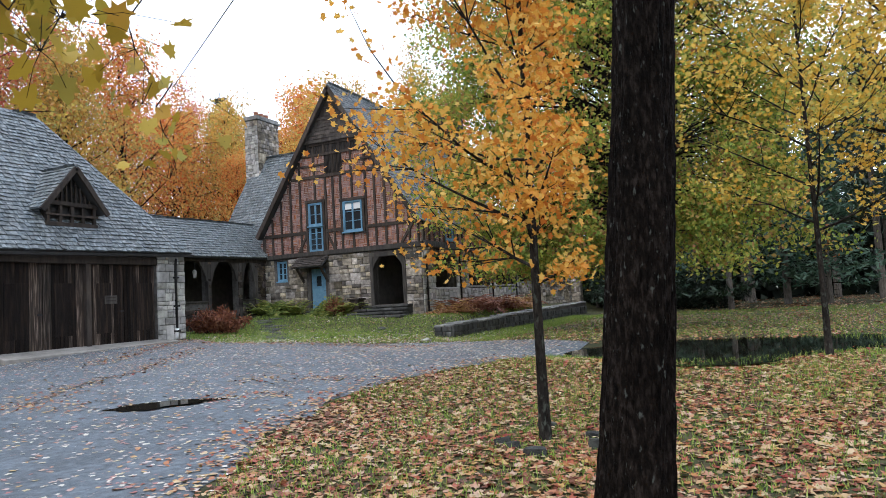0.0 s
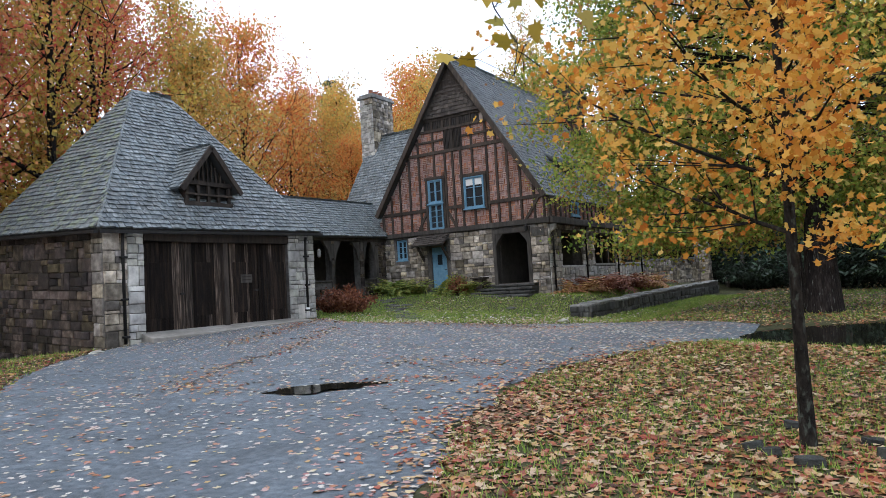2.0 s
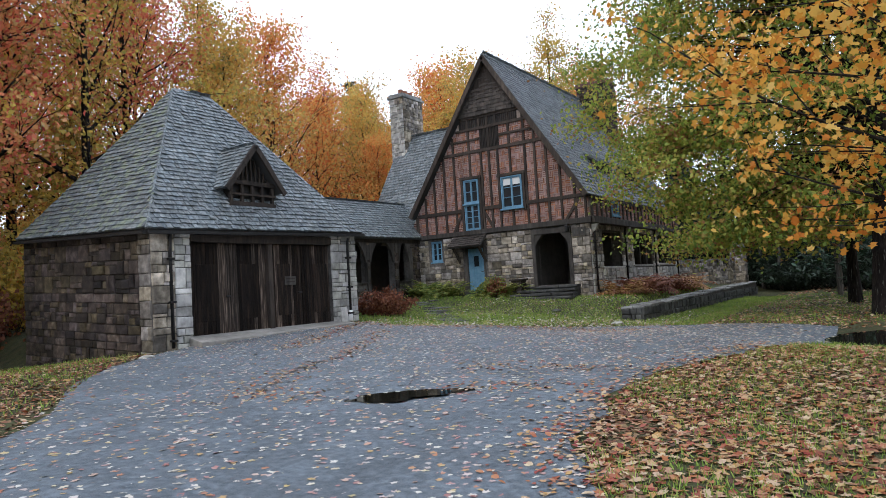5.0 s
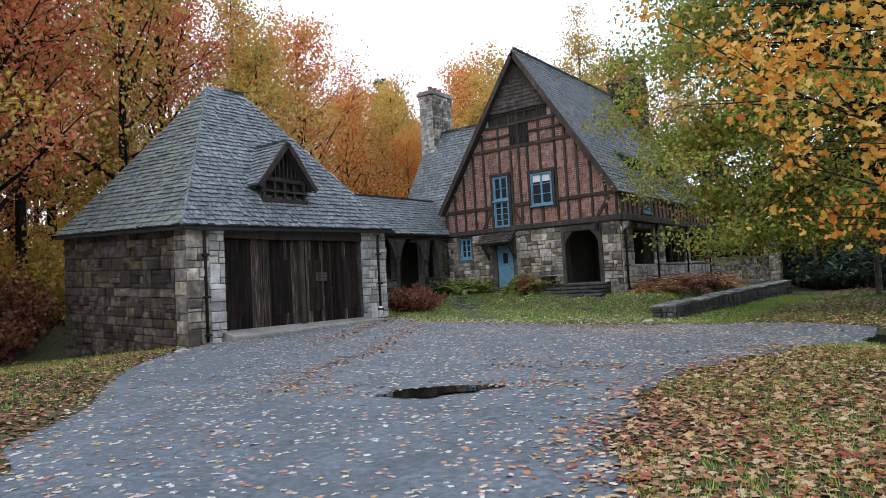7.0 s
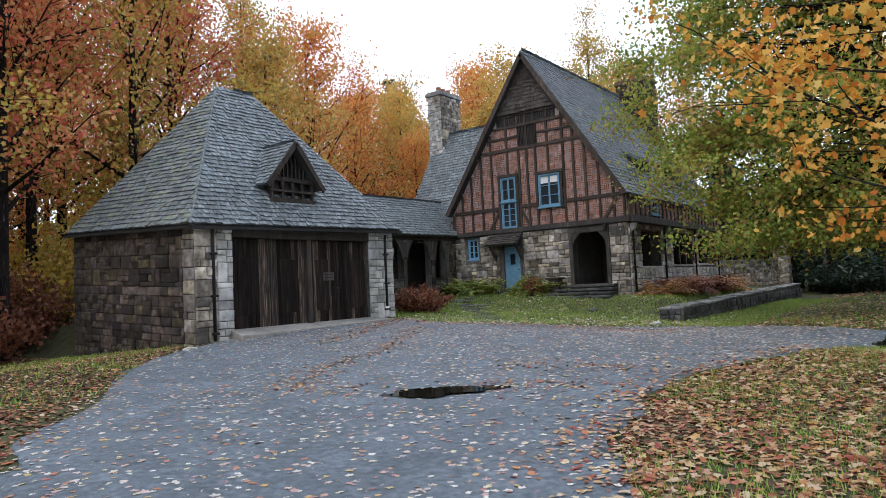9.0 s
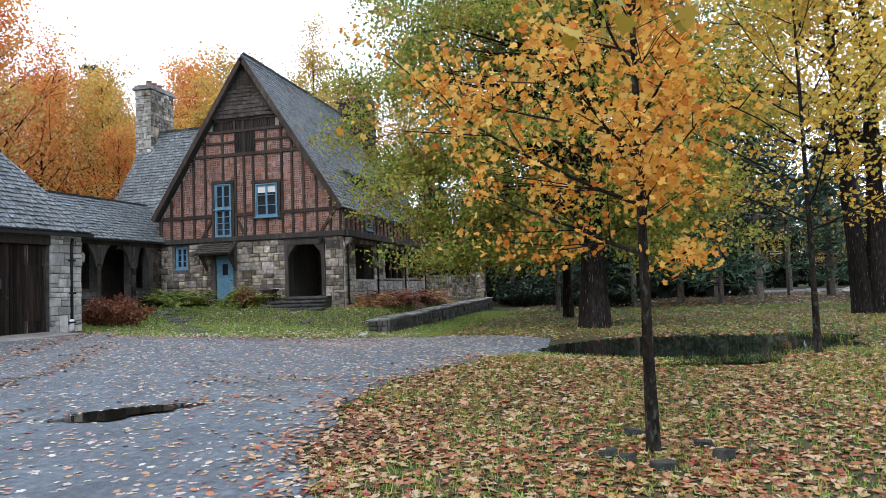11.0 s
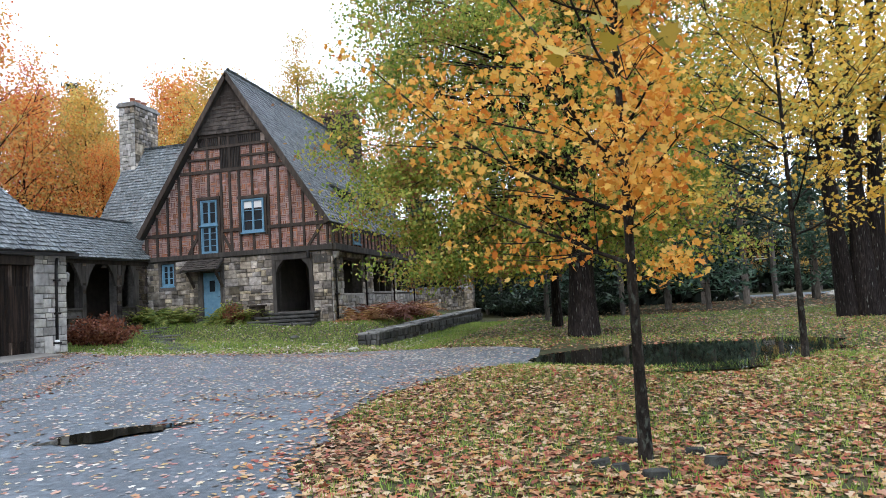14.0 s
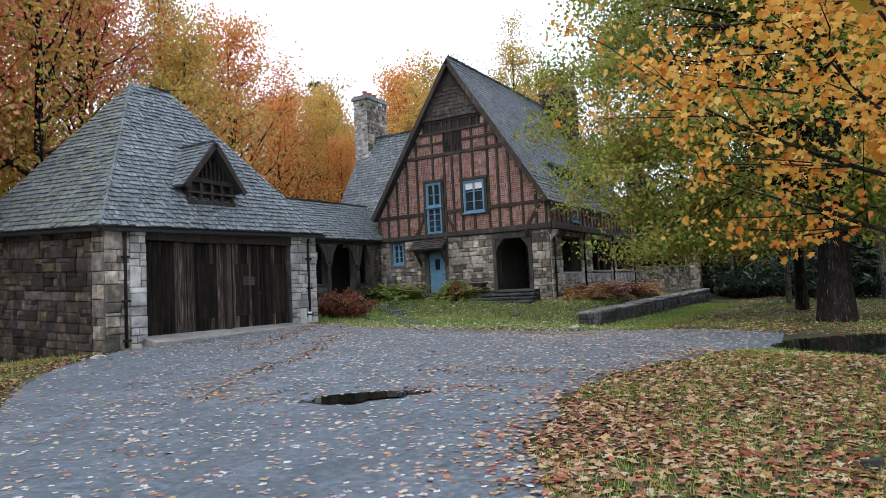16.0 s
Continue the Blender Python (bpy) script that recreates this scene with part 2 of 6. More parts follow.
L_PINE = leafy("dark pine needles", [(0.015, 0.03, 0.017), (0.03, 0.055, 0.03), (0.05, 0.08, 0.05)], 0.15)
# Yew green taken near black: tree shade is put into the needle colour.
L_YEW_SHADE = leafy("yew needles in shade colour", [(0.006, 0.012, 0.008), (0.012, 0.022, 0.013), (0.024, 0.038, 0.022)], 0.1)
CAPBRICK = noisy("sooty brick", [(0.09, 0.05, 0.04), (0.18, 0.1, 0.08)], 6.0, 0.9, 0.5, 60)
L_BLUEPINE = leafy("blue-green pine needles", [(0.04, 0.085, 0.06), (0.06, 0.12, 0.08), (0.09, 0.15, 0.1)], 0.25)
L_FALLEN = leafy("fallen maple leaf", [(0.236, 0.0376, 0.0301), (0.343, 0.128, 0.0483), (0.429, 0.268, 0.0915), (0.504, 0.386, 0.236), (0.429, 0.301, 0.215), (0.365, 0.128, 0.059), (0.451, 0.322, 0.172), (0.322, 0.0805, 0.0483), (0.14, 0.0537, 0.0322)], 0.1, 0.5)
L_LITTER = leafy("brown leaf litter", [(0.154, 0.0385, 0.028), (0.203, 0.084, 0.0455), (0.245, 0.168, 0.084), (0.133, 0.0665, 0.035), (0.063, 0.0315, 0.021)], 0.05, 0.6)
L_PALE = leafy("pale fallen leaf", [(0.5, 0.46, 0.4), (0.62, 0.6, 0.55), (0.5, 0.38, 0.16), (0.42, 0.18, 0.1), (0.58, 0.54, 0.5), (0.36, 0.13, 0.12), (0.4, 0.36, 0.34)], 0.1, 0.45)
L_HANG = leafy("shaded maple leaf", [(0.3, 0.2, 0.02), (0.45, 0.32, 0.04), (0.24, 0.22, 0.03), (0.5, 0.26, 0.03)], 0.3)
L_RUST = leafy("rusty bush leaf", [(0.12, 0.04, 0.025), (0.2, 0.07, 0.04), (0.28, 0.12, 0.06)], 0.25)
L_FERN = leafy("fern frond", [(0.1, 0.16, 0.04), (0.2, 0.25, 0.06), (0.38, 0.35, 0.09)], 0.3)
L_TAN = leafy("tan dry fern", [(0.3, 0.14, 0.06), (0.42, 0.27, 0.1), (0.25, 0.08, 0.05)], 0.3)
L_GRASS = leafy("grass blade", [(0.12, 0.216, 0.036), (0.228, 0.348, 0.06), (0.384, 0.444, 0.108)], 0.3)

# ---- building tools ----
class Shape:
    """Corners and faces of one mesh."""

    def __init__(self):
        self.v, self.f = [], []

    def add(self, vs, fs):
        k = len(self.v)
        self.v += [tuple(p) for p in vs]
        self.f += [tuple(k + i for i in q) for q in fs]
        return self

    def box(self, a, b, m=None, taper=0.0):
        (x0, y0, z0), (x1, y1, z1) = a, b
        t = taper
        vs = [(x0, y0, z0), (x1, y0, z0), (x1, y1, z0), (x0, y1, z0), (x0 + t, y0 + t, z1), (x1 - t, y0 + t, z1), (x1 - t, y1 - t, z1), (x0 + t, y1 - t, z1)]
        if m is not None:
            vs = [m @ Vector(p) for p in vs]
        return self.add(vs, [(3, 2, 1, 0), (4, 5, 6, 7), (0, 1, 5, 4), (1, 2, 6, 5), (2, 3, 7, 6), (3, 0, 4, 7)])

    def prism(self, pts, d):
        """A flat polygon pushed along d."""
        n, d = len(pts), Vector(d)
        vs = [Vector(p) for p in pts]
        return self.add(vs + [p + d for p in vs], [tuple(range(n))[::-1], tuple(range(n, 2 * n))] + [(i, (i + 1) % n, n + (i + 1) % n, n + i) for i in range(n)])

    def tube(self, pts, radii, n=8, wob=0.0, rng=None):
        pts = [Vector(p) for p in pts]
        k, rings = len(self.v), []
        up = Vector((0.13, 0.31, 0.94))
        for i, p in enumerate(pts):
            d = (pts[min(i + 1, len(pts) - 1)] - pts[max(i - 1, 0)]).normalized()
            a = d.cross(up if abs(d.dot(up)) < 0.95 else Vector((1, 0, 0))).normalized()
            b = d.cross(a)
            for j in range(n):
                w = 2 * math.pi * j / n
                r = radii[i] * (1 + (rng.uniform(-wob, wob) if wob else 0))
                self.v.append(tuple(p + r * (math.cos(w) * a + math.sin(w) * b)))
        for i in range(len(pts) - 1):
            for j in range(n):
                self.f.append((k + i * n + j, k + i * n + (j + 1) % n, k + (i + 1) * n + (j + 1) % n, k + (i + 1) * n + j))
        self.f.append(tuple(k + j for j in range(n)))
        self.f.append(tuple(k + (len(pts) - 1) * n + j for j in range(n))[::-1])
        return self

    def mesh(self, name, smooth=False):
        me = bpy.data.meshes.new(name)
        me.from_pydata(self.v, [], self.f)
        me.validate()
        if smooth:
            me.polygons.foreach_set("use_smooth", [True] * len(me.polygons))
        me.update()
        return me


def fix_normals(me):
    bm = bmesh.new()
    bm.from_mesh(me)
    bmesh.ops.recalc_face_normals(bm, faces=bm.faces)
    bm.to_mesh(me)
    bm.free()


def part(name, shape, material, parent=None, label="", smooth=False, bevel=0.0, fix=True):
    me = shape.mesh(name, smooth) if isinstance(shape, Shape) else shape
    if fix and isinstance(shape, Shape) and len(me.polygons) < 20000:
        fix_normals(me)
    if not me.materials:
        me.materials.append(material)
    ob = new(name, me)
    if parent is not None:
        ob.parent = parent
    if bevel:
        md = ob.modifiers.new("bevel", "BEVEL")
        md.width, md.segments, md.limit_method = bevel, 2, "ANGLE"
    if label:
        ob["label"] = label
    return ob


def thing(name, label, category, group="", kind="", at=(0, 0, 0)):
    ob = new(name)
    ob.location = at
    ob.empty_display_size = 0.1
    return tagged(ob, label, category, group, kind)


def cloud_mesh(name, base, centres, sizes, rng, material, tilt=1.0, normal_up=False, bend=0.0):
    """Many copies of a small flat outline (base: corners in the plane) at the centres, each turned its own way, in one mesh."""
    c = np.asarray(centres, float)
    n, k = len(c), len(base)
    b = np.zeros((k, 3))
    b[:, :2] = base
    if bend:
        b[:, 2] = bend * (np.abs(b[:, 0]) * 1.0 - 0.2) + rng.uniform(-0.02, 0.02, k)
    a = rng.uniform(0, 2 * np.pi, n)
    if normal_up:
        th = np.abs(rng.normal(0, tilt, n))
    else:
        th = np.arccos(np.clip(1 - rng.uniform(0, 1, n) * tilt * 2, -1, 1))
    ph = rng.uniform(0, 2 * np.pi, n)
    ca, sa, ct, st, cp, sp = np.cos(a), np.sin(a), np.cos(th), np.sin(th), np.cos(ph), np.sin(ph)
    z = np.zeros(n)
    rz = np.stack([np.stack([ca, -sa, z], 1), np.stack([sa, ca, z], 1), np.stack([z, z, z + 1], 1)], 1)
    ry = np.stack([np.stack([ct, z, st], 1), np.stack([z, z + 1, z], 1), np.stack([-st, z, ct], 1)], 1)
    rp = np.stack([np.stack([cp, -sp, z], 1), np.stack([sp, cp, z], 1), np.stack([z, z, z + 1], 1)], 1)
    r = rp @ ry @ rz
    s = np.broadcast_to(np.asarray(sizes, float), (n,))
    v = (np.einsum("nij,kj->nki", r, b) * s[:, None, None] + c[:, None, :]).reshape(-1, 3)
    me = bpy.data.meshes.new(name)
    me.vertices.add(n * k)
    me.vertices.foreach_set("co", v.ravel())
    me.loops.add(n * k)
    me.loops.foreach_set("vertex_index", np.arange(n * k))
    me.polygons.add(n)
    me.polygons.foreach_set("loop_start", np.arange(n) * k)
    me.update(calc_edges=True)
    me.materials.append(material)
    return me


MAPLE = [(0, -0.5), (0.1, -0.3), (0.38, -0.36), (0.3, -0.12), (0.52, 0.1), (0.25, 0.1), (0.22, 0.3), (0, 0.55), (-0.22, 0.3), (-0.25, 0.1), (-0.52, 0.1), (-0.3, -0.12), (-0.38, -0.36), (-0.1, -0.3)]
MAPLE_S = [(0, -0.5), (0.34, -0.36), (0.24, -0.1), (0.5, 0.14), (0.2, 0.2), (0, 0.55), (-0.2, 0.2), (-0.5, 0.14), (-0.24, -0.1), (-0.34, -0.36)]
OVAL = [(0, -0.5), (0.3, -0.15), (0.26, 0.2), (0, 0.5), (-0.26, 0.2), (-0.3, -0.15)]
TUFT = [(0, -0.55), (0.42, 0.0), (0.05, 0.5), (-0.4, 0.08)]
SPRAY = [(-0.06, -0.5), (0.06, -0.5), (0.16, 0.1), (0.02, 0.6), (-0.16, 0.05)]


def smooth01(v):
    v = min(1.0, max(0.0, v))
    return v * v * (3 - 2 * v)


POOL = (-1.75, 17.2)


def gz(x, y):
    """The height of the ground."""
    u = min(26.0, max(0.0, -x))
    z = 0.3 * smooth01((y - 5) / 11) + 0.0189 * u + 0.00067 * u * u
    z -= 0.18 * math.exp(-((u - 9.5) / 2.6) ** 2) * smooth01((y - 14) / 6)
    z += 0.5 * smooth01((y - 22.3) / 4.6) * smooth01((u - 10.7) / 1.6)
    z += 0.012 * math.sin(1.3 * x + 0.4 * y) + 0.01 * math.sin(0.7 * y - 0.9 * x) - 0.02
    z -= 0.115 * min(8.0, max(0.0, -18.6 - x)) * smooth01((12.5 - y) / 2.2) * smooth01((y + 12) / 10)
    dx, dy = x - POOL[0], y - POOL[1]
    a, b = 0.93 * dx + 0.36 * dy, -0.36 * dx + 0.93 * dy
    z -= 0.26 * math.exp(-((a / 3.1) ** 2 + (b / 2.0) ** 2) ** 1.5)
    dx, dy = x + 9.5, y - 8.5
    z -= 0.055 * math.exp(-((dx / 0.85) ** 2 + ((dy - 0.5 * dx) / 0.55) ** 2))
    return z


def area(poly, step=0.06):
    """Whether a place lies within the outline, looked up in a fine raster."""
    p = np.array(poly)
    lo = p.min(0) - 1
    nx, ny = (np.ceil((p.max(0) + 1 - lo) / step)).astype(int)
    gx = lo[0] + (np.arange(nx) + 0.5) * step
    mask = np.zeros((ny, nx), bool)
    q = np.roll(p, 1, 0)
    for j in range(ny):
        y = lo[1] + (j + 0.5) * step
        hit = (p[:, 1] > y) != (q[:, 1] > y)
        a, b = p[hit], q[hit]
        for x in a[:, 0] + (b[:, 0] - a[:, 0]) * (y - a[:, 1]) / (b[:, 1] - a[:, 1]):
            mask[j] ^= gx < x

    def within(x, y):
        i, j = int((x - lo[0]) / step), int((y - lo[1]) / step)
        return 0 <= i < nx and 0 <= j < ny and bool(mask[j, i])

    return within

# ---- ground, driveway, water ----
def axis(lo, hi, near_lo, near_hi, step):
    """Grid lines: close together over the near stretch, and wider and wider apart towards the horizon."""
    mid = list(np.arange(near_lo, near_hi + step / 2, step))
    up, d = [near_hi], step
    while up[-1] < hi:
        d *= 1.28
        up.append(up[-1] + d)
    down, d = [near_lo], step
    while down[-1] > lo:
        d *= 1.28
        down.append(down[-1] - d)
    return down[:0:-1] + mid + up[1:]


xs, ys = axis(-900, 900, -28, 12, 0.4), axis(-300, 1500, -5, 45, 0.4)
g = Shape()
g.v = [(x, y, gz(x, y)) for y in ys for x in xs]
nx = len(xs)
g.f = [(j * nx + i, j * nx + i + 1, (j + 1) * nx + i + 1, (j + 1) * nx + i) for j in range(len(ys) - 1) for i in range(nx - 1)]
ground = part("ground", g, GROUND, smooth=True, fix=False)
tagged(ground, "lawn ground strewn with autumn leaves and thin grass", "ground", kind="structure")

LEFT_EDGE = [(-6.0, -7.0), (-10.0, 2.0), (-11.6, 3.5), (-14.0, 5.5), (-18.3, 9.5), (-18.75, 14.0), (-18.75, 18.1), (-16.4, 17.4), (-12.9, 18.3), (-8.8, 20.9), (-4.4, 18.9)]
RIGHT_EDGE = [(-0.6, -7.0), (-2.7, 0.5), (-3.9, 3.5), (-5.0, 5.2), (-5.9, 7.0), (-6.35, 8.8), (-6.45, 10.4), (-6.1, 12.0), (-5.7, 13.0), (-5.2, 14.4), (-4.3, 15.9)]


def along(poly, s):
    i = min(int(s), len(poly) - 2)
    f = s - i
    p = [poly[max(0, min(len(poly) - 1, i + k))] for k in (-1, 0, 1, 2)]
    return tuple(0.5 * (2 * p[1][c] + (p[2][c] - p[0][c]) * f + (2 * p[0][c] - 5 * p[1][c] + 4 * p[2][c] - p[3][c]) * f * f + (3 * p[1][c] - p[0][c] - 3 * p[2][c] + p[3][c]) * f ** 3) for c in (0, 1))


d = Shape()
NS, NC = 90, 36
for i in range(NS + 1):
    s = i * (len(LEFT_EDGE) - 1) / NS
    a, b = along(LEFT_EDGE, s), along(RIGHT_EDGE, s)
    for j in range(NC + 1):
        f = j / NC
        w = 0.12 * math.sin(5 * s + 3 * f) * (1 if j in (0, NC) else 0)
        x, y = a[0] + (b[0] - a[0]) * f + w, a[1] + (b[1] - a[1]) * f + w
        lift = 0.022 if 0 < j < NC else 0.004
        d.v.append((x, y, gz(x, y) + lift))
d.f = [(i * (NC + 1) + j, i * (NC + 1) + j + 1, (i + 1) * (NC + 1) + j + 1, (i + 1) * (NC + 1) + j) for i in range(NS) for j in range(NC)]
drive = part("driveway", d, ASPHALT, smooth=True, fix=True)
tagged(drive, "damp blue-grey asphalt driveway littered with leaves", "driveway", kind="structure")
DRIVE = [along(LEFT_EDGE, i * 0.25) for i in range(41)] + [along(RIGHT_EDGE, i * 0.25) for i in range(40, -1, -1)]


def sheet(cx, cy, rx, ry, turn, z, n=48, wob=0.12):
    s = Shape()
    s.v.append((cx, cy, z))
    for i in range(n):
        w = 2 * math.pi * i / n
        r = 1 + wob * math.sin(3 * w + 1) + 0.5 * wob * math.sin(7 * w) + 0.3 * wob * math.sin(13 * w + 2)
        a, b = rx * r * math.cos(w), ry * r * math.sin(w)
        s.v.append((cx + a * math.cos(turn) - b * math.sin(turn), cy + a * math.sin(turn) + b * math.cos(turn), z))
    s.f = [(0, i + 1, (i + 1) % n + 1) for i in range(n)]
    return s


pond = part("pond_water", sheet(*POOL, 4.6, 3.4, radians(21), gz(-4.35, 15.5) - 0.01), WATER)
tagged(pond, "dark still rainwater pool reflecting trees on the lawn", "pool", kind="structure")
puddle = part("puddle_water", sheet(-9.5, 8.5, 0.9, 0.55, radians(32), gz(-9.5, 8.5) + 0.06, 40, 0.25), WATER)
tagged(puddle, "small dark puddle in the asphalt driveway", "puddle", kind="structure")
# a far asphalt road behind the lawn
r = Shape()
for i in range(41):
    x = 8 + i * 3.2
    y = 74 - 0.012 * (x - 8) ** 2 * (1 if x < 40 else 0) - (12.3 + 0.35 * (x - 40) if x >= 40 else 0)
    for k, off in enumerate((-5.5, -2, 2, 5.5)):
        r.v.append((x, y + off, gz(x, y + off) + 0.02))
r.f = [(4 * i + k, 4 * i + k + 1, 4 * i + k + 5, 4 * i + k + 4) for i in range(40) for k in range(3)]
tagged(part("road", r, ASPHALT), "grey asphalt road beyond the lawn", "road", kind="structure")

# ---- masonry, roofs, timber ----
def wall_frame(origin, along_dir, out_dir):
    u, w = Vector(along_dir), Vector(out_dir)
    m = Matrix.Identity(4)
    for r in range(3):
        m[r][0], m[r][1], m[r][2], m[r][3] = u[r], w[r], (0, 0, 1)[r], origin[r]
    return m


def block_meshes(material, seed):
    """Rough-faced unit blocks, to be scaled to each stone."""
    rng, out = random.Random(seed), []
    for k in range(5):
        s = Shape()
        e = [rng.uniform(0.01, 0.06) for _ in range(8)]
        back = [(-0.5, 0, -0.5), (0.5, 0, -0.5), (0.5, 0, 0.5), (-0.5, 0, 0.5)]
        mid = [(-0.5 + e[0] * .4, 0.7, -0.5 + e[1] * .4), (0.5 - e[2] * .4, 0.7, -0.5 + e[3] * .4), (0.5 - e[4] * .4, 0.7, 0.5 - e[5] * .4), (-0.5 + e[6] * .4, 0.7, 0.5 - e[7] * .4)]
        front = [(-0.46 + e[0], 1 - e[4], -0.45 + e[1]), (0.46 - e[2], 1 - e[5], -0.45 + e[3]), (0.46 - e[4], 1 - e[1], 0.45 - e[5]), (-0.46 + e[6], 1 - e[2], 0.45 - e[7])]
        s.add(back + mid + front + [(rng.uniform(-0.15, 0.15), 1.12, rng.uniform(-0.15, 0.15))],
              [(i, (i + 1) % 4, 4 + (i + 1) % 4, 4 + i) for i in range(4)] + [(4 + i, 4 + (i + 1) % 4, 8 + (i + 1) % 4, 8 + i) for i in range(4)] + [(8 + i, 8 + (i + 1) % 4, 12) for i in range(4)])
        me = s.mesh("stone")
        fix_normals(me)
        me.materials.append(material)
        out.append(me)
    return out


BLOCKS = {m: block_meshes(m, i) for i, m in enumerate((STONE, STONE_L, STONE_H, FLAG))}
JOINED = {STONE: STONE_J, STONE_L: STONE_HJ, STONE_H: STONE_HJ, FLAG: STONE_J}


def stones(parent, m, u0, u1, z0, z1, holes, material, seed, course=(0.13, 0.34), length=(0.22, 0.7), limit=300, proud=0.05, name="stone"):
    """Courses of rough stones over a wall's face; those past the limit are joined into one part."""
    rng = random.Random(seed)
    z, made, rest = z0, 0, Shape()
    q = m.to_3x3().to_4x4()
    while z < z1 - 0.03:
        h = min(rng.uniform(*course) * rng.choice((1.2, 1.7, 2.1)), z1 - z)
        if z1 - z - h < 0.12:
            h = z1 - z
        spans = [(u0, u1)]
        for a, b, c, e in holes:
            if z + h > c + 0.02 and z < e - 0.02:
                spans = [t for s in spans for t in ((s[0], min(s[1], a)), (max(s[0], b), s[1])) if t[1] - t[0] > 0.05]
        for a, b in spans:
            u = a
            while u < b - 0.02:
                w = rng.uniform(*length) * (0.8 + 0.9 * h)
                if b - u - w < 0.16:
                    w = b - u
                cells, roll = [], rng.random()
                rows = 1 if h < 0.27 or roll < 0.3 else 2 if h < 0.42 or roll < 0.75 else 3
                cut = sorted(rng.uniform(0.25, 0.75) if rows == 2 else rng.uniform(k * 0.33 + 0.2, k * 0.33 + 0.45) for k in range(rows - 1))
                levels = [0, *cut, 1]
                for lo, hi in zip(levels, levels[1:]):
                    if w > 0.34 and rng.random() < (0.55 if rows > 1 else 0.2):
                        k = rng.uniform(0.3, 0.7)
                        cells += [(u, w * k, z + h * lo, h * (hi - lo)), (u + w * k, w * (1 - k), z + h * lo, h * (hi - lo))]
                    else:
                        cells.append((u, w, z + h * lo, h * (hi - lo)))
                for pu, pw, pz, ph in cells:
                    depth = proud * rng.uniform(0.5, 1.5)
                    place = m @ Matrix.Translation((pu + pw / 2, 0.001, pz + ph / 2)) @ Matrix.Rotation(rng.uniform(-0.035, 0.035), 4, "Y") @ Matrix.Diagonal((pw - rng.uniform(0.008, 0.024), depth, ph - rng.uniform(0.007, 0.02), 1))
                    me = BLOCKS[material][rng.randrange(5)]
                    if made < limit:
                        ob = new(name, me)
                        ob.parent = parent
                        ob.matrix_local = place
                        made += 1
                    else:
                        rest.add([place @ v.co for v in me.vertices], [tuple(p.vertices) for p in me.polygons])
                u += w
        z += h
    if rest.v:
        tagged(part(name + "work", rest, JOINED[material], parent, fix=False), kind="stuff")


def panel_wall(m, u0, u1, z0, z1, holes, thick):
    """A wall with through openings, as boxes between the openings' edges."""
    s = Shape()
    us = sorted({u0, u1, *[k for h in holes for k in h[:2]]})
    for a, b in zip(us, us[1:]):
        c = (a + b) / 2
        zs = [z0]
        for h in sorted((h for h in holes if h[0] < c < h[1]), key=lambda h: h[2]):
            zs += [h[2], h[3]]
        zs.append(z1)
        for p, q in zip(zs[::2], zs[1::2]):
            if q - p > 0.01:
                s.box((a, -thick, p), (b, 0, q), m)
    return s


def shingle_mesh(material):
    s = Shape()
    s.add([(-0.5, 0, 0), (0.5, 0, 0), (0.5, 1, 0), (-0.5, 1, 0), (-0.5, 0.02, 1), (0.5, 0, 0.9), (0.5, 1, 0.25), (-0.5, 1, 0.25)],
          [(4, 5, 6, 7), (0, 1, 5, 4), (1, 2, 6, 5), (3, 0, 4, 7)])
    me = s.mesh("shingle")
    fix_normals(me)
    me.materials.append(material)
    return me


SHINGLE_ME = shingle_mesh(SHINGLE_O)


def shingles(parent, origin, u, v, poly, seed, material=None, limit=0, row=0.17, width=(0.1, 0.2), thick=0.055):
    """Rows of shingles over a roof plane: origin, unit ways along the eave and up the slope, outline in those two."""
    rng = random.Random(seed)
    material = material or SHINGLE
    u, v = Vector(u).normalized(), Vector(v).normalized()
    w = u.cross(v)
    m = Matrix.Identity(4)
    for r in range(3):
        m[r][0], m[r][1], m[r][2], m[r][3] = u[r], v[r], w[r], origin[r]
    rest, made = Shape(), 0
    lo, hi = min(p[1] for p in poly), max(p[1] for p in poly)
    k = 0
    while lo + k * row < hi - 0.02:
        b = lo + k * row
        c = min(b + row * 0.5, hi - 0.01)
        cuts = sorted(p[0] + (q[0] - p[0]) * (c - p[1]) / (q[1] - p[1]) for p, q in zip(poly, poly[1:] + poly[:1]) if (p[1] > c) != (q[1] > c))
        for a, e in zip(cuts[::2], cuts[1::2]):
            x = a - rng.uniform(0, 0.1)
            while x < e:
                s = rng.uniform(*width)
                p, q = max(x, a), min(x + s, e)
                if q - p > 0.03:
                    dz, dv = thick * rng.uniform(0.7, 1.35), rng.uniform(-0.022, 0.012)
                    pl = m @ Matrix.Translation(((p + q) / 2, b + dv, 0.004)) @ Matrix.Diagonal((q - p - 0.012, row + 0.05, dz, 1))
                    if made < limit:
                        ob = new("shingle", SHINGLE_ME)
                        ob.parent = parent
                        ob.matrix_local = pl
                        made += 1
                    else:
                        rest.add([pl @ t.co for t in SHINGLE_ME.vertices], [tuple(t.vertices) for t in SHINGLE_ME.polygons])
                x += s
        k += 1
    tagged(part("shingling", rest, material, parent, fix=False), kind="stuff")


